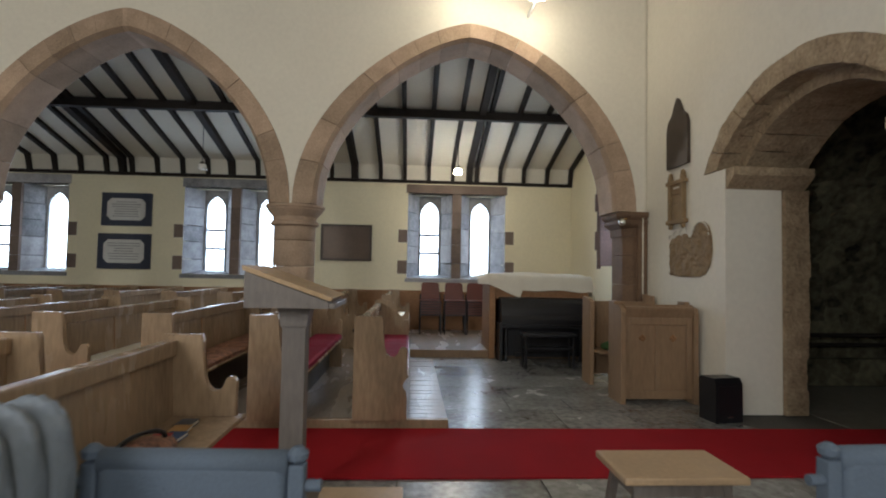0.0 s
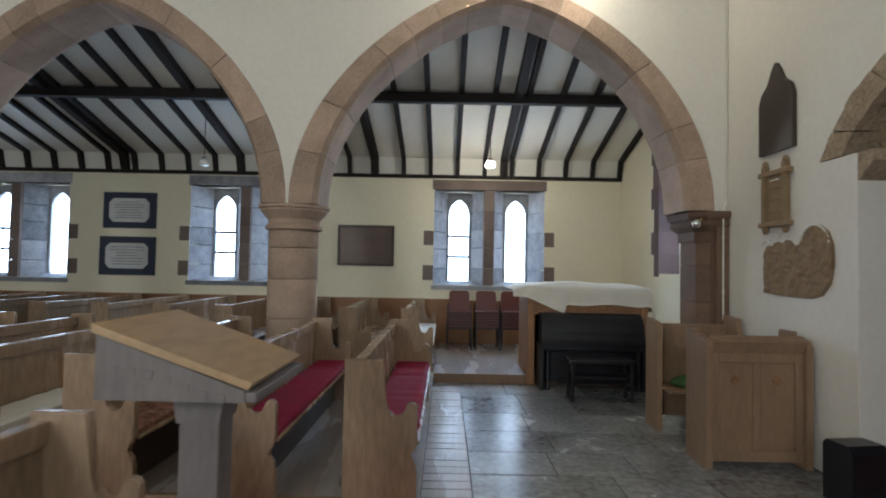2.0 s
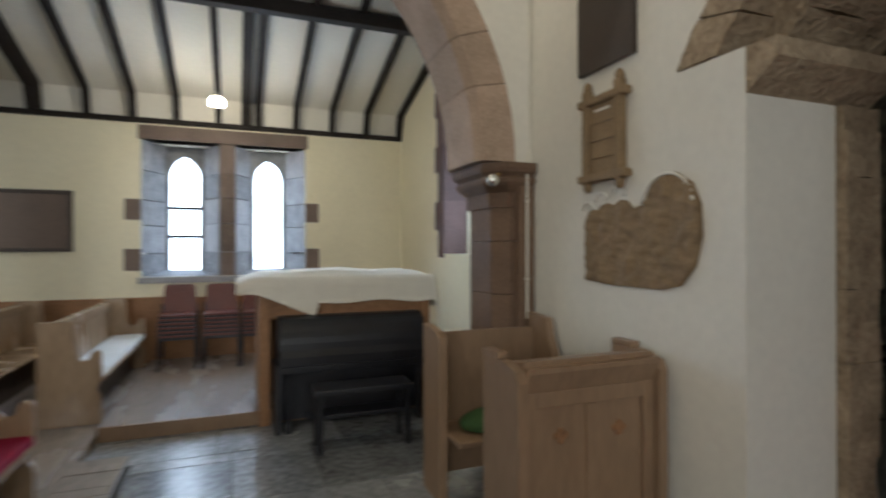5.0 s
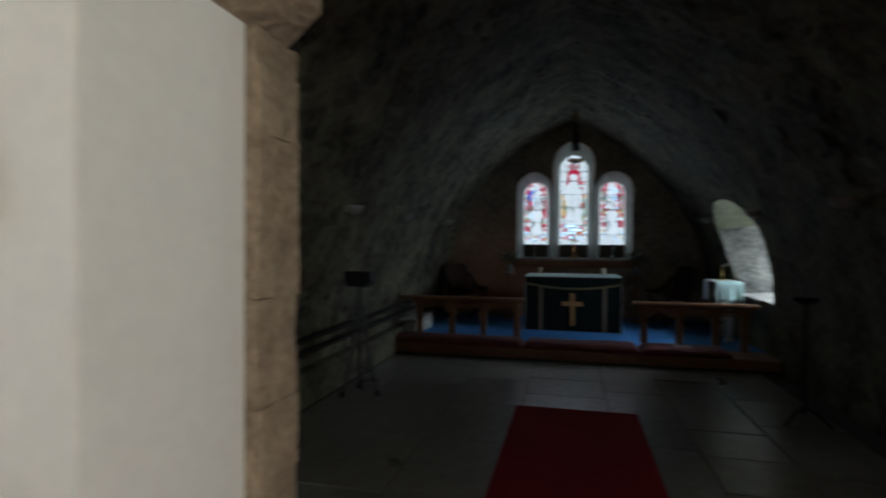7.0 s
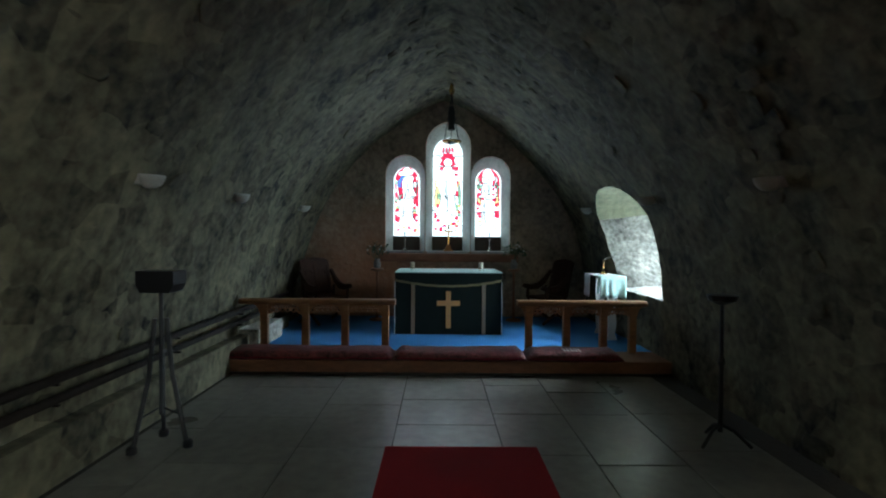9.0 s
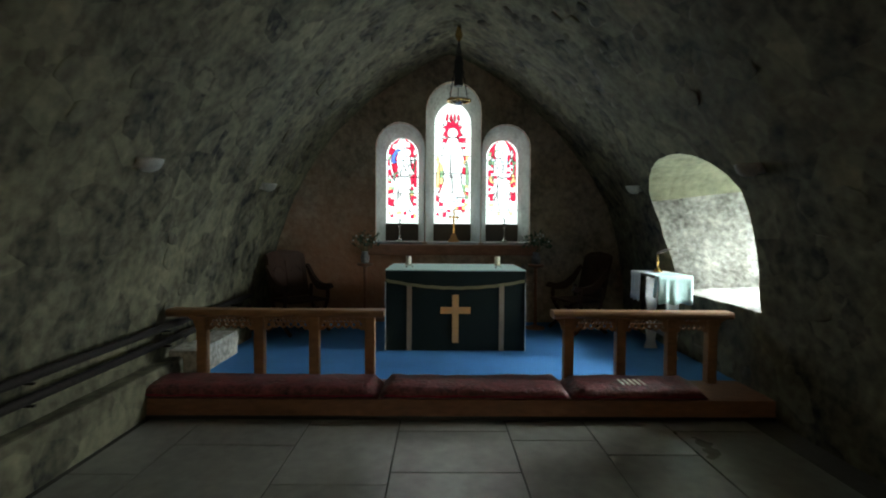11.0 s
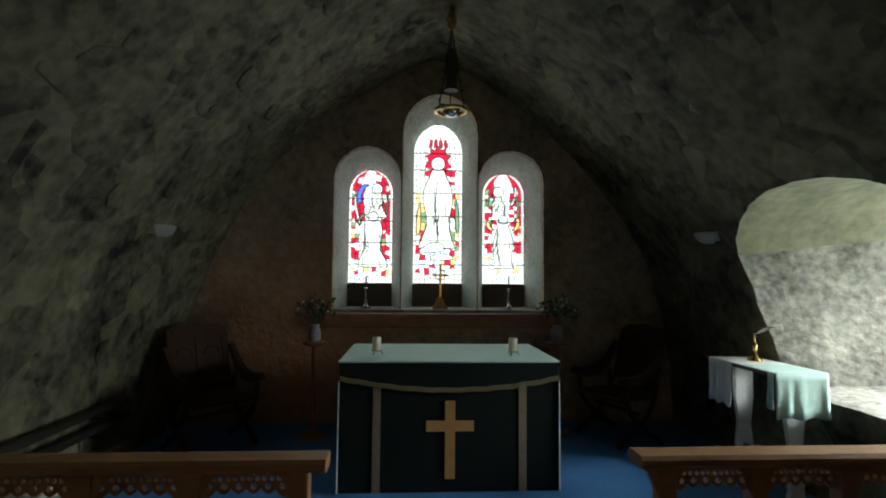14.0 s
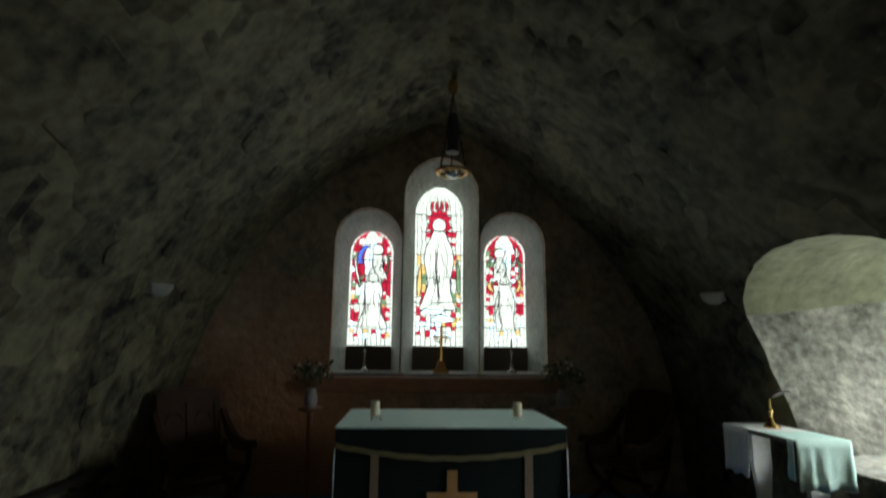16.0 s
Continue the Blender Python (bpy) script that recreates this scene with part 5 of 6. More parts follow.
def candle(at):
    t = thing("altar_candle", at, "short ivory candle on a small three-footed silver stand", "candle", "altar candles")
    st_ = part("stand", lathe(B(), [(0.042, 0.028), (0.045, 0.036), (0.03, 0.04)], 14), M_silver, t)
    for k in range(3):
        a = 2 * math.pi * k / 3 + 0.5
        part("foot", tube(B(), [(0.03 * math.cos(a), 0.03 * math.sin(a), 0.03), (0.05 * math.cos(a), 0.05 * math.sin(a), 0.004)], 0.005, 6), M_silver, st_)
    part("wax", lathe(B(), [(0.034, 0.04), (0.035, 0.045), (0.034, 0.135), (0.028, 0.14), (0.026, 0.132)], 18), M_wax, t, smooth=True)
    part("wick", tube(B(), [(0, 0, 0.13), (0.002, 0, 0.146)], 0.002, 5), M_black, t)


candle((12.17, 4.905, AZ + 0.004))
candle((12.12, 3.845, AZ + 0.004))

# glass of the east window: cells of coloured glass between dark leads
RED, BLUE, GREEN, YEL, WHT, PALE = (0.75, 0.02, 0.07), (0.08, 0.16, 0.8), (0.10, 0.32, 0.12), (0.9, 0.55, 0.10), (0.95, 1.0, 0.97), (0.55, 0.78, 1.0)
GLASS = {k: glow("stained glass " + k, c, s) for k, c, s in (("red", RED, 0.33), ("blue", BLUE, 0.55), ("green", (0.22, 0.36, 0.2), 0.45), ("amber", (0.72, 0.5, 0.2), 0.6), ("white", WHT, 0.43), ("pale blue", PALE, 1.0))}
# figures: centre, foot, shoulder, half width, disc radius; wings: colour, centre, half sizes, lean
FIGURES = [[(0.28, 0.58, 0.80, 0.46, 0.25), (0.12, 0.14, 0.555, 0.66, 0.23)], [(0.0, 0.22, 0.72, 0.80, 0.29)], [(-0.24, 0.58, 0.80, 0.44, 0.25), (0.0, 0.14, 0.555, 0.62, 0.22)]]
WINGS = [[("blue", -0.38, 0.79, 0.26, 0.085, 0.12), ("white", -0.60, 0.64, 0.13, 0.13, -0.14), ("green", -0.42, 0.56, 0.15, 0.05, 0.1), ("green", 0.72, 0.70, 0.08, 0.10, 0.04)],
         [("pale blue", -0.16, 0.225, 0.46, 0.032, 0.1), ("pale blue", 0.18, 0.165, 0.46, 0.02, 0.0), ("amber", -0.78, 0.40, 0.09, 0.10, 0.03), ("green", 0.80, 0.42, 0.08, 0.11, -0.03)],
         [("green", -0.66, 0.76, 0.13, 0.05, 0.08), ("white", 0.50, 0.80, 0.12, 0.09, 0.1), ("green", 0.66, 0.70, 0.11, 0.10, -0.05), ("amber", -0.60, 0.53, 0.22, 0.05, -0.08), ("amber", 0.60, 0.54, 0.20, 0.06, 0.08)]]


def in_figure(li, u, f):
    return any(f0 + 0.02 < f < f1 - 0.02 and abs(u - cu) < 0.3 * wide for cu, f0, f1, wide, disc in FIGURES[li])


def pane_colour(li, u, f, rnd):
    """Red ground round the heads, pale and olive pieces beside the robes, a patterned foot."""
    r = rnd.random()
    if f < 0.06:
        return "white"
    if f < 0.15:
        return ("white", "white", "white", "amber", "red", "white", "pale blue")[int(r * 7)]
    if li == 1:
        if 0.60 < f <= 0.70 and 0.35 < abs(u) < 0.7:
            return "red" if r < 0.25 else "white"
        if f < 0.55 and abs(u) > 0.6:
            return "amber" if r < 0.2 else "green" if r < 0.3 else "red" if r < 0.5 else "white"
        return "white"
    if f > 0.90:
        return "white" if abs(u) < 0.45 or r < 0.3 else "red"
    if f > 0.52 and abs(u) > 0.3:
        return "red" if r < 0.66 else "green" if r < 0.74 else "pale blue" if r < 0.8 else "white"
    if f > 0.2 and abs(u) > 0.5:
        return "red" if r < 0.55 else "amber" if r < 0.63 else "green" if r < 0.70 else "white"
    return "white" if r < 0.8 else "pale blue"


for li, (cy, h, zs, zt, gh, gs, gt) in enumerate(LIGHTS):
    rnd = random.Random(20 + li)
    ew = EWS[li]
    part("lead_frame", prism(B(), lancet(cy, gh + 0.012, 1.63, gs, gt + 0.01), GX + 0.004, GX + 0.01, east), M_lead, ew).visible_shadow = False
    part("sill_board", box(B(), GX - 0.035, cy - h * 0.8, 1.368, GX - 0.022, cy + h * 0.8, 1.635), M_slate, ew)
    outline = arc_arch(cy, gh, gt - gs, gs, 0, 24)[:25]

    def half_at(z):
        if z <= gs:
            return gh
        for (ya, za), (yb, zb) in zip(outline, outline[1:]):
            if za <= z <= zb:
                return cy - (ya + (yb - ya) * (z - za) / max(1e-6, zb - za))
        return 0.0

    rows = 34 if li == 1 else 28
    z_lo, z_hi = 1.645, gt - 0.012
    zz = [z_lo + (z_hi - z_lo) * i / rows for i in range(rows + 1)]
    cols = [-1.0, -0.9, -0.72, -0.52, -0.3, -0.1, 0.1, 0.3, 0.52, 0.72, 0.9, 1.0]
    last = len(cols) - 2
    jit = {}
    for i in range(rows + 1):
        for j in range(len(cols)):
            inner_ = 0 < j < len(cols) - 1 and 0 < i < rows
            jit[i, j] = (rnd.uniform(-0.014, 0.014) if inner_ and j not in (1, last) else 0.0, rnd.uniform(-0.02, 0.02) if inner_ else 0.0)

    def corner(i, j):
        z = zz[i] + jit[i, j][1]
        return (cy - (cols[j] * half_at(min(gt - 0.005, max(zz[i], z))) + jit[i, j][0]), z)

    for i in range(rows):
        f = (i + 0.5) / rows
        for j in range(last + 1):
            u = (cols[j] + cols[j + 1]) / 2
            if in_figure(li, u, f):
                continue
            q = [corner(i, j), corner(i, j + 1), corner(i + 1, j + 1), corner(i + 1, j)]
            my, mz = sum(p[0] for p in q) / 4, sum(p[1] for p in q) / 4
            q = [(my + (y - my) * 0.84, mz + (z - mz) * 0.86) for y, z in q]
            c = "white" if j in (0, last) else pane_colour(li, u, f, rnd)
            if abs(q[0][0] - q[1][0]) + abs(q[2][0] - q[3][0]) > 0.012:
                part("quarry", prism(B(), q, GX - 0.002, GX + 0.003, east), GLASS[c], ew).visible_shadow = False
    for zb in ([1.86, 2.15, 2.44, 2.72, 3.0, 3.2] if li == 1 else [1.86, 2.12, 2.38, 2.64]):
        part("saddle_bar", box(B(), GX - 0.014, cy - half_at(zb), zb, GX - 0.005, cy + half_at(zb), zb + 0.010), M_lead, ew)

    def at(u, f):
        return (cy - u * gh, z_lo + f * (z_hi - z_lo))

    def shape(name, pts, colour, front):
        pts = [at(*p) for p in pts]
        part(name, prism(B(), pts, GX - front, GX - front + 0.003, east), GLASS[colour], ew).visible_shadow = False
        part("lead_line", tube(B(), [(GX - front - 0.001, y, z) for y, z in pts + pts[:1]], 0.0065, 4), M_lead, ew)

    if li == 1:
        # red rayed ground behind the disc, with short upright rays above it
        rays = [(0.56 if k % 2 else 0.38) for k in range(20)]
        shape("ray_pane", [(q * math.cos(math.pi * k / 10), 0.775 + 0.165 * q * math.sin(math.pi * k / 10) * (1.0 if k < 10 else 1.6)) for k, q in enumerate(rays)], "red", 0.0045)
        for k in range(4):
            c = -0.33 + 0.22 * k
            shape("ray_pane", [(c - 0.07, 0.855), (c + 0.07, 0.855), (c + 0.045 - 0.03 * (k - 1.5), 0.905), (c - 0.045 - 0.03 * (k - 1.5), 0.905)], "red", 0.0045)
    # plain pale robed shapes with discs above, and wing shapes beside them
    for cu, f0, f1, wide, disc in FIGURES[li]:
        side = [(wide * (0.82 + 0.18 * math.cos(7 * k / 8 + li)) * (1 - 0.62 * (k / 8) ** 2.2), f0 + (f1 - f0) * k / 8) for k in range(9)]
        shape("figure_pane", [(cu + 0.04 * math.sin(3 * f * 5) + w, f) for w, f in side] + [(cu + 0.04 * math.sin(4 * f * 5) - w, f) for w, f in reversed(side)], "white", 0.006)
        rz = disc * gh / (z_hi - z_lo)
        shape("disc_pane", [(cu + disc * math.cos(2 * math.pi * k / 18), f1 + rz * 0.7 + rz * math.sin(2 * math.pi * k / 18)) for k in range(18)], "white", 0.009)
        for k in range(16 if li == 1 else 12):
            u0, fa, ln = rnd.uniform(-0.9, 0.9) * wide, rnd.uniform(f0, f0 + 0.45 * (f1 - f0)), rnd.uniform(0.25, 0.5) * (f1 - f0)
            pts = [at(cu + u0 * (1 - 0.35 * i / 6) + 0.05 * math.sin(i * 0.9 + k), fa + ln * i / 6) for i in range(7)]
            part("fold_line", tube(B(), [(GX - 0.0075, y, z) for y, z in pts], 0.004, 4), M_lead, ew)
    for colour, cu, cf, du, df, lean in WINGS[li]:
        if li != 1 and df > 0.045:
            # curved wings that close round the figure
            out_ = 1 if cu > 0 else -1
            bend = [math.radians(-75 + 15 * k) for k in range(12)]
            shape("wing_pane", [(cu + out_ * du * math.cos(a) + lean * math.sin(a), cf + df * math.sin(a)) for a in bend] + [(cu + out_ * du * (0.9 * math.cos(a) - 0.75) + lean * math.sin(a), cf + df * 0.86 * math.sin(a)) for a in bend[::-1]], colour, 0.0045)
            continue
        shape("wing_pane", [(cu + du * math.cos(a) * (1 - 0.35 * math.sin(a)) + lean * math.sin(a), cf + df * math.sin(a)) for a in [2 * math.pi * k / 12 for k in range(12)]], colour, 0.0045)

# ledge below the window
lg = structure("trim_window_ledge", box(B(), 13.62, 3.05, 1.18, 13.785, 5.60, 1.33, 0.012), M_kneelwood, "dark red-brown timber ledge under the east window", "ledge")


def candlestick(at):
    t = thing("candlestick", at, "slim silver candlestick on the window sill", "candlestick", "sill candlesticks")
    part("base", lathe(B(), [(0.06, 0), (0.06, 0.012), (0.03, 0.03), (0.012, 0.06)], 16), M_silver, t, smooth=True)
    part("stem", lathe(B(), [(0.011, 0.06), (0.02, 0.09), (0.009, 0.11), (0.009, 0.2), (0.02, 0.215), (0.024, 0.225), (0.012, 0.235)], 12), M_silver, t, smooth=True)
    part("taper", lathe(B(), [(0.011, 0.235), (0.010, 0.35), (0.003, 0.365)], 10), M_lead, t)


candlestick((13.90, 5.14, 1.366))
candlestick((13.90, 3.55, 1.366))
cr = thing("altar_cross", (13.88, 4.32, 1.366), "gilded cross on a stepped orange base", "cross")
part("base", prism(B(), [(-0.085, 0), (0.085, 0), (0.085, 0.03), (0.05, 0.045), (0.045, 0.09), (0.018, 0.13), (-0.018, 0.13), (-0.045, 0.09), (-0.05, 0.045), (-0.085, 0.03)], -0.05, 0.05, lambda u, v, w: (w, u, v)), M_cross, cr)
part("shaft", box(B(), -0.012, -0.014, 0.13, 0.012, 0.014, 0.50, 0.004), M_brass, cr)
part("arm", box(B(), -0.011, -0.09, 0.36, 0.011, 0.09, 0.39, 0.004), M_brass, cr)
part("ring", tube(B(), [(0, 0.055 * math.cos(a), 0.375 + 0.055 * math.sin(a)) for a in [2 * math.pi * i / 20 for i in range(21)]], 0.006, 6), M_brass, cr)


def flower_stand(at, side):
    t = thing("flower_stand", at, "dark wooden pole stand carrying a flower vase", "stand", "flower stands")
    part("pole", lathe(B(), [(0.025, 0.03), (0.02, 0.5), (0.026, 0.86)], 10), M_kneelwood, t)
    part("foot", lathe(B(), [(0.14, 0), (0.13, 0.025), (0.03, 0.05)], 14), M_kneelwood, t)
    part("tray", lathe(B(), [(0.03, 0.86), (0.11, 0.885), (0.115, 0.91), (0.10, 0.915)], 16), M_kneelwood, t)
    top = at[2] + 0.916
    v = thing("flower_vase", (at[0], at[1], top), "grey vase of dark green leaves and pale blooms", "vase", "flower vases")
    part("vase", lathe(B(), [(0.045, 0), (0.06, 0.03), (0.062, 0.09), (0.04, 0.14), (0.05, 0.165)], 16), M_ashlar, v, smooth=True)
    rnd = random.Random(40 + side)
    bm = B()
    for k in range(150):
        a, e, r = rnd.uniform(0, 2 * math.pi), rnd.uniform(-0.3, 1.4), rnd.uniform(0.05, 0.2)
        p = Vector((r * math.cos(a) * math.cos(e), r * 1.15 * math.sin(a) * math.cos(e), 0.27 + r * 0.9 * math.sin(e)))
        m = Matrix.Translation(p) @ Euler((rnd.uniform(-1, 1), rnd.uniform(-1, 1), a)).to_matrix().to_4x4()
        ln, wd_ = rnd.uniform(0.035, 0.065), rnd.uniform(0.012, 0.022)
        vs = [bm.verts.new(m @ Vector(c)) for c in ((0, 0, 0), (ln * 0.5, wd_, 0.006), (ln, 0, 0), (ln * 0.5, -wd_, 0.006))]
        bm.faces.new((vs[0], vs[1], vs[2]))
        bm.faces.new((vs[0], vs[2], vs[3]))
    tagged(part("foliage", bm, M_leaf, v), kind="stuff")
    for k in range(8):
        a, e = rnd.uniform(0, 2 * math.pi), rnd.uniform(0.1, 1.2)
        p = (0.17 * math.cos(a) * math.cos(e), 0.19 * math.sin(a) * math.cos(e), 0.28 + 0.16 * math.sin(e))
        part("stem", tube(B(), [(0, 0, 0.12), (p[0] * 0.4, p[1] * 0.4, 0.2), p], 0.003, 4), M_leaf, v)
        bm = B()
        bmesh.ops.create_icosphere(bm, subdivisions=1, radius=0.013, matrix=Matrix.Translation(p))
        part("bloom", bm, M_white, v)


flower_stand((13.30, 5.58, SZ), 0)
flower_stand((13.30, 3.17, SZ), 1)

# hanging sanctuary lamp
hl = thing("sanctuary_lamp", (12.58, 4.31, 3.18), "brass sanctuary lamp ring hanging on chains", "lamp")
part("ring", tube(B(), [(0.135 * math.cos(a), 0.135 * math.sin(a), 0) for a in [2 * math.pi * i / 28 for i in range(29)]], 0.018, 8), M_brass, hl, smooth=True)
part("bowl", lathe(B(), [(0.01, -0.06), (0.05, -0.05), (0.075, -0.015), (0.08, 0.03)], 18), M_silver, hl, smooth=True)
part("ceiling_hook", lathe(B(), [(0.012, 0.74), (0.035, 0.77), (0.05, 0.82), (0.012, 0.96)], 12), M_brass, hl)
for k in range(3):
    a = 2 * math.pi * k / 3
    ch = part("chain", tube(B(), [(0.13 * math.cos(a), 0.13 * math.sin(a), 0.0), (0.07 * math.cos(a), 0.07 * math.sin(a), 0.3), (0, 0, 0.76)], 0.006, 5), M_lead, hl)
    for i in range(7):
        f = 0.1 + i * 0.12
        bm = B()
        bmesh.ops.create_icosphere(bm, subdivisions=1, radius=0.011, matrix=Matrix.Translation((0.14 * math.cos(a) * (1 - f), 0.14 * math.sin(a) * (1 - f), 0.76 * f)))
        part("link", bm, M_lead, ch)
    bm = B()
    bmesh.ops.create_icosphere(bm, subdivisions=2, radius=0.028, matrix=Matrix.Translation((0.135 * math.cos(a + 0.4), 0.135 * math.sin(a + 0.4), 0.0)))
    part("boss", bm, M_brass, hl, smooth=True)
part("smoke_bell", lathe(B(), [(0.06, 0.18), (0.05, 0.25), (0.055, 0.5), (0.02, 0.56)], 14), M_lead, hl)

# credence table with two cloths
ct = thing("credence_table", (11.83, 2.0, SZ), "narrow wooden side table with shaped pale legs", "table")
H = 1.08 - SZ
part("top", box(B(), -0.38, -0.16, H - 0.03, 0.38, 0.2, H - 0.006, 0.004), M_greyoak, ct)
for x in (-0.28, 0.28):
    w = [(0.075, 0), (0.045, 0.1), (0.065, 0.25), (0.045, 0.42), (0.07, 0.62), (0.07, H - 0.03)]
    part("leg", prism(B(), [(u, v) for u, v in w] + [(-u, v) for u, v in w[::-1]], x - 0.022, x + 0.022, lambda u, v, k: (k, u, v)), M_marble, ct)
part("stretcher", box(B(), -0.28, -0.02, 0.22, 0.28, 0.02, 0.27, 0.006), M_greyoak, ct)


def hung_cloth(name, x0, x1, material, label, drops):
    """A cloth on the table top with rippled falls on the given sides."""
    c = thing(name, (11.83, 2.0, 1.076), label, "cloth", "table cloths")
    part("top_sheet", box(B(), x0, -0.168, 0.0, x1, 0.208, 0.008, 0.003), material, c)
    for axis, pos, a, b, fall in drops:
        bm = B()
        n, m = 26, 6
        g = []
        for i in range(n + 1):
            f = i / n
            col = []
            for j in range(m + 1):
                d = fall * j / m * (1 + 0.03 * math.sin(f * 14))
                off = 0.006 + (j / m) * (0.012 + 0.010 * math.sin(f * 17 + 1.3 * math.sin(f * 9)) + 0.014 * noise.noise(Vector((f * 9, j * 0.7, fall * 40))))
                s = a + (b - a) * f
                col.append(bm.verts.new((s, pos + off, 0.006 - d) if axis == "y" else (pos - off, s, 0.006 - d)))
            g.append(col)
        for i in range(n):
            for j in range(m):
                bm.faces.new((g[i][j], g[i + 1][j], g[i + 1][j + 1], g[i][j + 1]))
        ext = bmesh.ops.extrude_face_region(bm, geom=list(bm.faces))
        for v in (q for q in ext["geom"] if isinstance(q, bmesh.types.BMVert)):
            v.co += Vector((0, 0.004, 0)) if axis == "y" else Vector((-0.004, 0, 0))
        part("fall", bm, material, c, smooth=True)


hung_cloth("white_cloth", -0.05, 0.39, M_white, "white linen cloth hanging from the side table", (("y", 0.204, 0.08, 0.385, 0.33),))
hung_cloth("green_cloth", -0.395, -0.052, M_mint, "pale green cloth hanging from the side table", (("x", -0.39, -0.165, 0.205, 0.30), ("y", 0.204, -0.39, -0.33, 0.24)))
ms = thing("brass_stand", (11.95, 2.0, 1.085), "polished brass stand on the side table", "stand")
part("base", lathe(B(), [(0.055, 0), (0.052, 0.012), (0.024, 0.04), (0.012, 0.07)], 18), M_brass, ms, smooth=True)
part("stem", lathe(B(), [(0.012, 0.07), (0.016, 0.10), (0.009, 0.13), (0.009, 0.22)], 10), M_brass, ms, smooth=True)
part("knob", lathe(B(), [(0.006, 0.10), (0.022, 0.115), (0.022, 0.125), (0.006, 0.14)], 12), M_brass, ms)
part("arm", prism(B(), [(0.02, 0.212), (-0.03, 0.222), (-0.09, 0.25), (-0.145, 0.262), (-0.09, 0.268), (-0.03, 0.25), (0.0, 0.232)], -0.05, 0.012, lambda u, v, w: (w, u, v)), M_slate, ms)

# bishop's chairs in the dark corners


M_darkwood = mat("dark carved oak", (0.06, 0.03, 0.019), 0.7, 0.3, 4, 30, 0.2, spec=0.2)


def old_chair(at, turn, label):
    """A folding oak chair: panelled back, dipping arms and curved crossing legs."""
    t = thing("sanctuary_chair", at, label, "chair", "sanctuary chairs", turn=turn)
    part("seat", box(B(), -0.29, -0.25, 0.42, 0.29, 0.22, 0.455, 0.012), M_darkwood, t)
    lean = lambda u, v, w: (u, w + (v - 0.44) * 0.22, v)
    bk = part("backrest", prism(B(), [(-0.29, 0.46), (0.29, 0.46), (0.29, 1.04), (0.20, 1.08), (0, 1.10), (-0.20, 1.08), (-0.29, 1.04)], 0.21, 0.235, lean), M_darkwood, t)
    for u0, u1, v0, v1 in ((-0.29, -0.235, 0.47, 1.02), (0.235, 0.29, 0.47, 1.02), (-0.03, 0.03, 0.56, 0.96), (-0.234, 0.234, 0.47, 0.56), (-0.234, 0.234, 0.96, 1.04)):
        part("stile", prism(B(), [(u0, v0), (u1, v0), (u1, v1), (u0, v1)], 0.192, 0.209, lean), M_darkwood, bk)
    for c in (-0.132, 0.132):
        part("carved_arch", tube(B(), [lean(c + 0.075 * math.cos(a), 0.80 + 0.08 * math.sin(a), 0.203) for a in [math.pi * i / 10 for i in range(11)]], 0.011, 6), M_darkwood, bk)
    for s in (-1, 1):
        part("arm", prism(B(), [(-0.30, 0.60), (-0.26, 0.66), (-0.12, 0.64), (0.02, 0.67), (0.14, 0.76), (0.27, 0.90), (0.29, 0.86), (0.16, 0.66), (0.02, 0.56), (-0.14, 0.55)], s * 0.315 - 0.024, s * 0.315 + 0.024, lambda u, v, w: (w, u, v)), M_darkwood, t)
        for d in (-1, 1):
            arc = [(s * (0.315 + 0.012 * d), d * (0.25 - 0.30 * math.sin(math.pi * i / 12) * 0.55 - 0.42 * i / 12), 0.02 + 0.60 * i / 12) for i in range(13)]
            part("x_leg", tube(B(), arc, 0.026, 8), M_darkwood, t, smooth=True)
    part("stretcher", tube(B(), [(-0.30, 0, 0.30), (0.30, 0, 0.30)], 0.018, 8), M_darkwood, t)


old_chair((12.98, 6.42, SZ), -42, "dark carved oak armchair with crossing legs, in the corner")
old_chair((13.15, 2.62, SZ), -160, "dark carved oak armchair with crossing legs, in the corner")

# half-round wall lights on the vault


def wall_bowl(x, z, side):
    """A shallow half bowl, open at the top, against the wall."""
    y = VC + side * (vault_half(z) - 0.012)
    t = thing("wall_light", (x, y, z), "pale half-round plaster wall light, unlit", "lamp", "chancel wall lights", turn=0 if side < 0 else 180)
    bm = B()
    prof_ = [(0.02, -0.095), (0.06, -0.088), (0.09, -0.065), (0.108, -0.03), (0.115, 0.0), (0.105, 0.0), (0.098, -0.03), (0.08, -0.058), (0.03, -0.075)]
    fans = [[bm.verts.new((r * math.cos(math.pi * k / 14), r * 1.15 * math.sin(math.pi * k / 14), zz_)) for r, zz_ in prof_] for k in range(15)]
    for a, b in zip(fans, fans[1:]):
        for i in range(len(prof_)):
            bm.faces.new((a[i], a[(i + 1) % len(prof_)], b[(i + 1) % len(prof_)], b[i]))
    bm.faces.new(fans[0])
    bm.faces.new(fans[-1][::-1])
    part("bowl", bm, M_bowl, t, smooth=True)
    part("back_plate", box(B(), -0.09, -0.09, -0.07, 0.09, 0.012, 0.005, 0.004), M_bowl, t)
    return t


M_bowl = mat("dusty plaster bowl", (0.42, 0.42, 0.39), 0.9, 0.15, 5, 40, 0.2)
for x, z, s in ((12.32, 2.10, 1), (12.27, 2.10, -1), (9.9, 2.08, -1), (9.68, 2.06, 1), (7.9, 2.05, 1), (7.7, 2.05, -1)):
    wall_bowl(x, z, s)

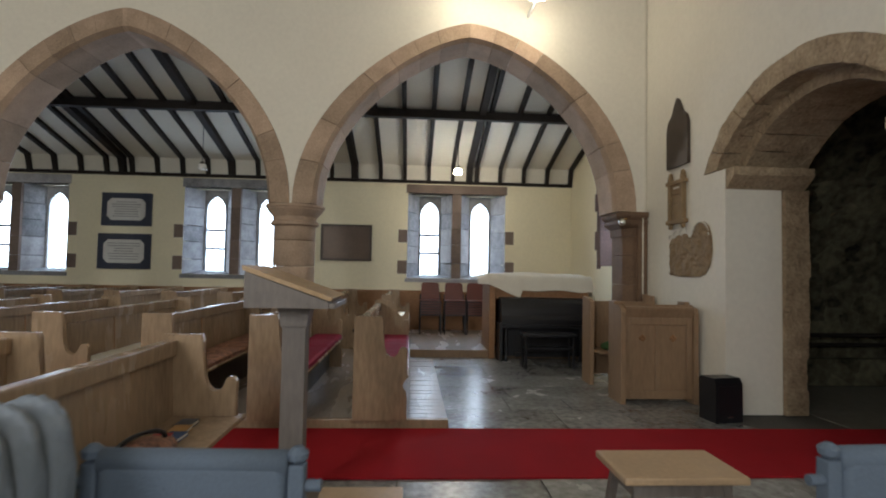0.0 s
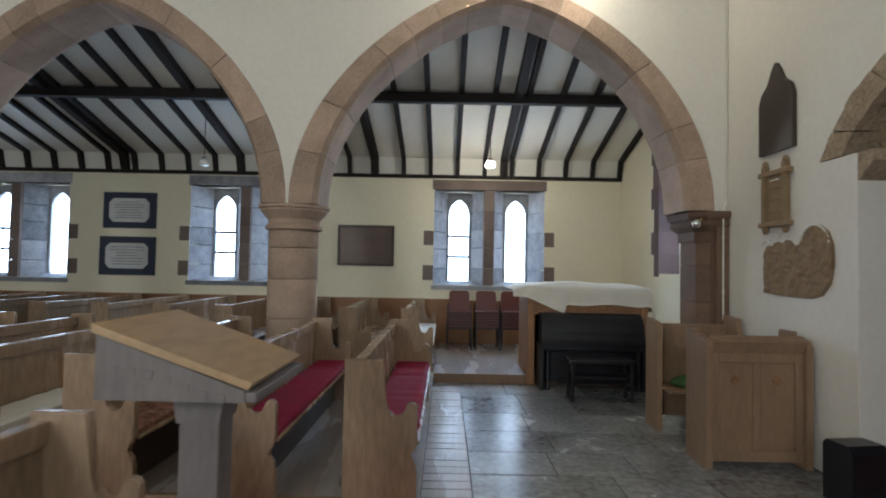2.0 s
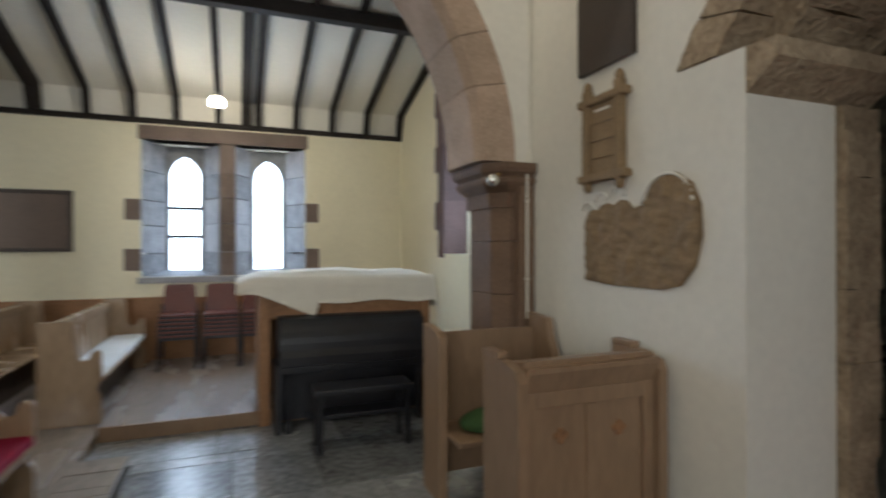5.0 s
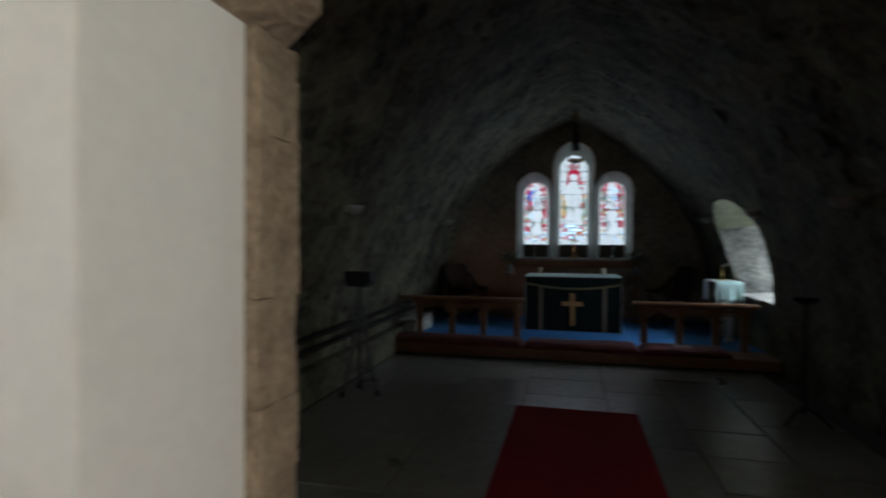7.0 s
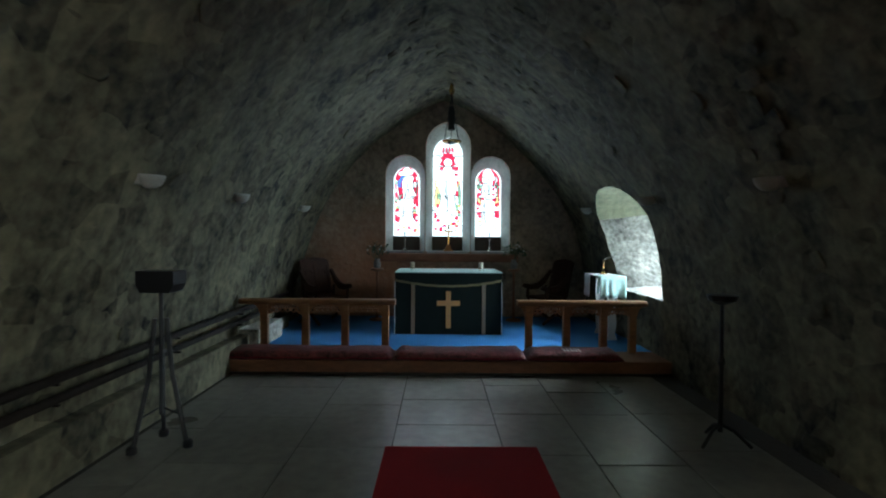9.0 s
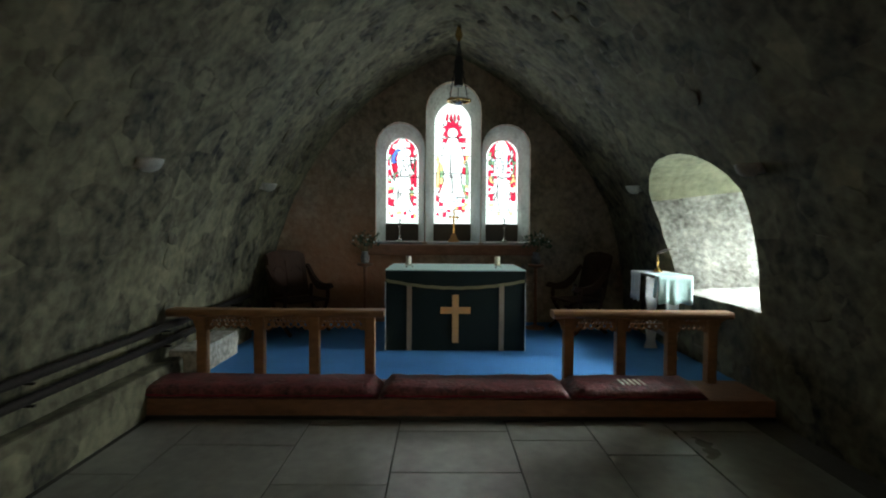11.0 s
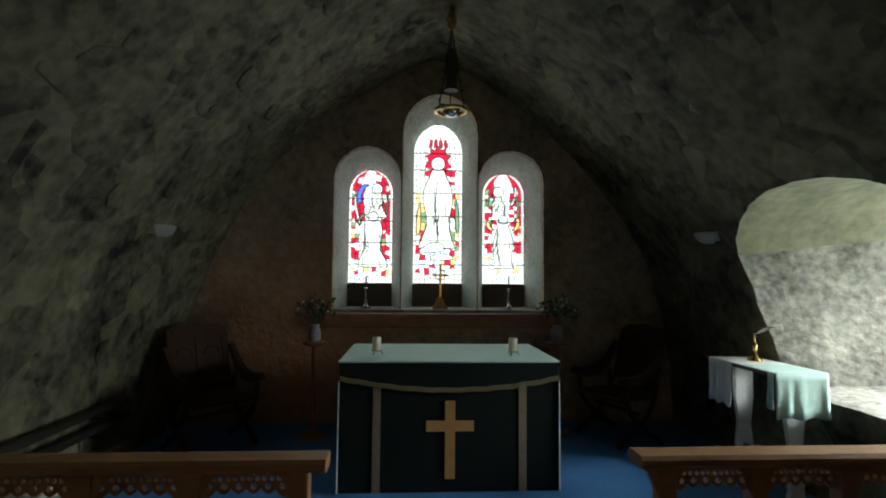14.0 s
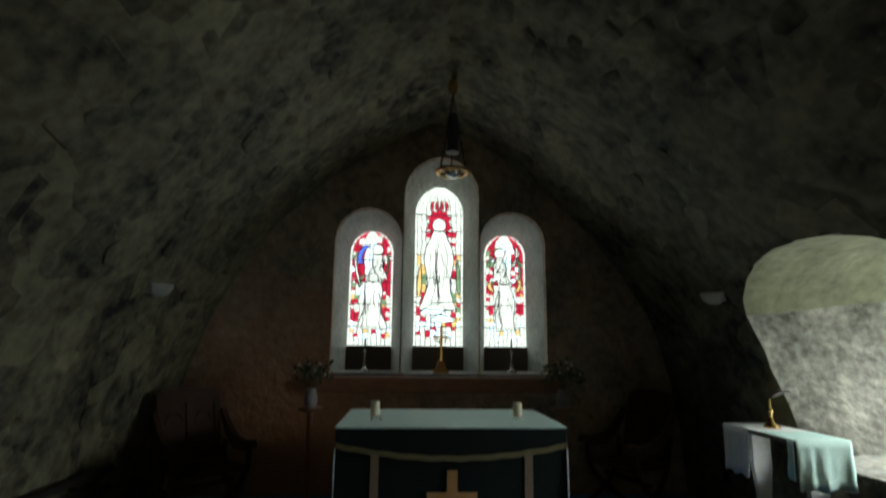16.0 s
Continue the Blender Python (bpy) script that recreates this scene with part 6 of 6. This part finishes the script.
# rubble stones standing proud of the vault: the nearest ones singly, the rest as one
rnd = random.Random(77)
variants = []
for k in range(6):
    bm = B()
    bmesh.ops.create_cube(bm, size=2.0)
    bmesh.ops.subdivide_edges(bm, edges=bm.edges[:], cuts=1, use_grid_fill=True)
    for v in bm.verts:
        d = v.co.normalized()
        v.co = v.co * 0.45 + d * 0.62
        v.co += Vector((noise.noise(v.co * 1.3 + Vector((k * 5, 0, 0))), noise.noise(v.co * 1.3 + Vector((0, k * 7, 0))), 0)) * 0.28
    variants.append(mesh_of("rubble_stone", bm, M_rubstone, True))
fine_prof = vault_profile(64)
spots = []
for a, b in zip(fine_prof[1:], fine_prof[2:]):
    ty, tz = b[0] - a[0], b[1] - a[1]
    ln = math.hypot(ty, tz)
    x = 4.7 + rnd.random() * 0.3
    while x < 13.6:
        w = rnd.uniform(0.08, 0.2)
        y, z = (a[0] + b[0]) / 2, (a[1] + b[1]) / 2
        in_slot = y < VC and 9.7 < x < 12.5 and 0.6 < z < 2.6
        if rnd.random() < 0.5 and not in_slot and z > 0.05:
            across = Vector((0, ty, tz)) / ln
            inward = Vector((0, tz, -ty)) / ln
            if inward.dot(Vector((0, VC - y, 1.2 - z))) < 0:
                inward = -inward
            h = rnd.uniform(0.05, 0.1)
            m = Matrix((Vector((1, 0, 0)), across, inward)).transposed().to_4x4()
            tilt = Euler((rnd.uniform(-0.1, 0.1), rnd.uniform(-0.1, 0.1), rnd.uniform(-0.35, 0.35))).to_matrix().to_4x4()
            off = rough((x, y, z), 0.032)
            p = Vector((x, y, z)) - inward * (off + 0.0108)
            spots.append((abs(x - 9.0) + abs(z - 1.9) * 1.5, Matrix.Translation(p) @ m @ tilt @ Matrix.Diagonal((w, h, rnd.uniform(0.010, 0.0125), 1)), rnd.randrange(6)))
        x += w * 2 + rnd.uniform(0.02, 0.12)
spots.sort(key=lambda s: s[0])
for _, m, k in spots[:290]:
    ob = new("rubble_stone", variants[k])
    ob.parent = vault
    ob.matrix_basis = m
vs, fs = [], []
for _, m, k in spots[290:]:
    o = len(vs)
    vs += [m @ v.co for v in variants[k].vertices]
    fs += [[o + i for i in p.vertices] for p in variants[k].polygons]
far = bpy.data.meshes.new("rubble_stones")
far.from_pydata(vs, [], fs)
far.update()
far.materials.append(M_rubstone)
for p in far.polygons:
    p.use_smooth = True
ob = new("rubble_stones", far)
ob.parent = vault
tagged(ob, "dark rubble stones of the vault", kind="stuff")

# heating pipes and stone ledge along the north wall
sl_ = structure("trim_stone_bench", box(B(), 5.2, 6.93, -0.01, 12.6, 7.2, 0.36, 0.03), M_rubble, "dark rubble ledge along the chancel wall", "ledge")
part("limewashed_end", weather(box(B(), 10.75, 6.80, 0.15, 11.75, 7.1, 0.41), 6, 0.02), M_limewash, sl_)
hp = thing("heating_pipe", (5.2, 6.93, 0.0), "dark iron heating pipes along the chancel wall", "pipe")
for zz in (0.545, 0.675):
    part("pipe", tube(B(), [(0, 0, zz), (7.3, 0, zz + 0.03)], 0.03, 10), M_beam, hp, smooth=True)
for k in range(5):
    for zz in (0.505, 0.638):
        part("bracket", box(B(), 0.5 + k * 1.6, -0.015, zz, 0.52 + k * 1.6, 0.16, zz + 0.014), M_beam, hp)

# stands beside the carpet
tp = thing("tripod_stand", (7.95, 6.60, 0), "black tripod stand with a box-shaped head", "stand")
for k in range(3):
    a = 2 * math.pi * k / 3 + 0.4
    part("leg", tube(B(), [(0.045 * math.cos(a), 0.045 * math.sin(a), 0.98), (0.09 * math.cos(a), 0.09 * math.sin(a), 0.55), (0.21 * math.cos(a), 0.21 * math.sin(a), 0.015)], 0.018, 8), M_black, tp)
    part("brace", tube(B(), [(0.02 * math.cos(a), 0.02 * math.sin(a), 0.30), (0.16 * math.cos(a), 0.16 * math.sin(a), 0.25)], 0.007, 6), M_black, tp)
for k in range(3):
    a = 2 * math.pi * k / 3 + 0.4
    part("foot", lathe(B(), [(0.02, 0.0), (0.038, 0.012), (0.038, 0.05), (0.02, 0.07)], 12, (0.215 * math.cos(a), 0.215 * math.sin(a), 0)), M_black, tp)
part("pole", tube(B(), [(0, 0, 0.25), (0, 0, 1.20)], 0.016, 8), M_black, tp)
part("knob", tube(B(), [(0.0, 0.0, 0.72), (0.06, 0, 0.72)], 0.012, 8), M_black, tp)
hd = part("head", prism(B(), [(-0.11, 1.18), (0.11, 1.18), (0.14, 1.24), (0.14, 1.34), (-0.14, 1.34), (-0.14, 1.24)], -0.1, 0.1, lambda u, v, w: (w, u, v)), M_black, tp)
cs = thing("candle_stand", (8.05, 2.28, 0), "dark iron floor stand with a flat tray", "stand")
part("pole", lathe(B(), [(0.02, 0.1), (0.016, 0.6), (0.03, 0.65), (0.016, 0.7), (0.016, 1.12)], 10), M_black, cs)
part("tray", lathe(B(), [(0.03, 1.10), (0.10, 1.13), (0.115, 1.17), (0.10, 1.175)], 16), M_black, cs)
for k in range(3):
    a = 2 * math.pi * k / 3
    part("foot", tube(B(), [(0, 0, 0.16), (0.1 * math.cos(a), 0.1 * math.sin(a), 0.12), (0.22 * math.cos(a), 0.22 * math.sin(a), 0.012)], 0.014, 6), M_black, cs)

# ---- flagstones ----
flags("floor", 0.55, 3.46, 4.9, 8.36, 0.62, M_flag, "")
flags("floor", 0.182, 3.46, 8.36, 9.01, 0.65, M_flag, "")
flags("floor", -0.76, 3.46, 0.4, 3.74, 0.7, M_flag, "")
flags("floor_chancel", 4.44, 10.3, 2.0, 6.9, 0.75, M_flagc, "")
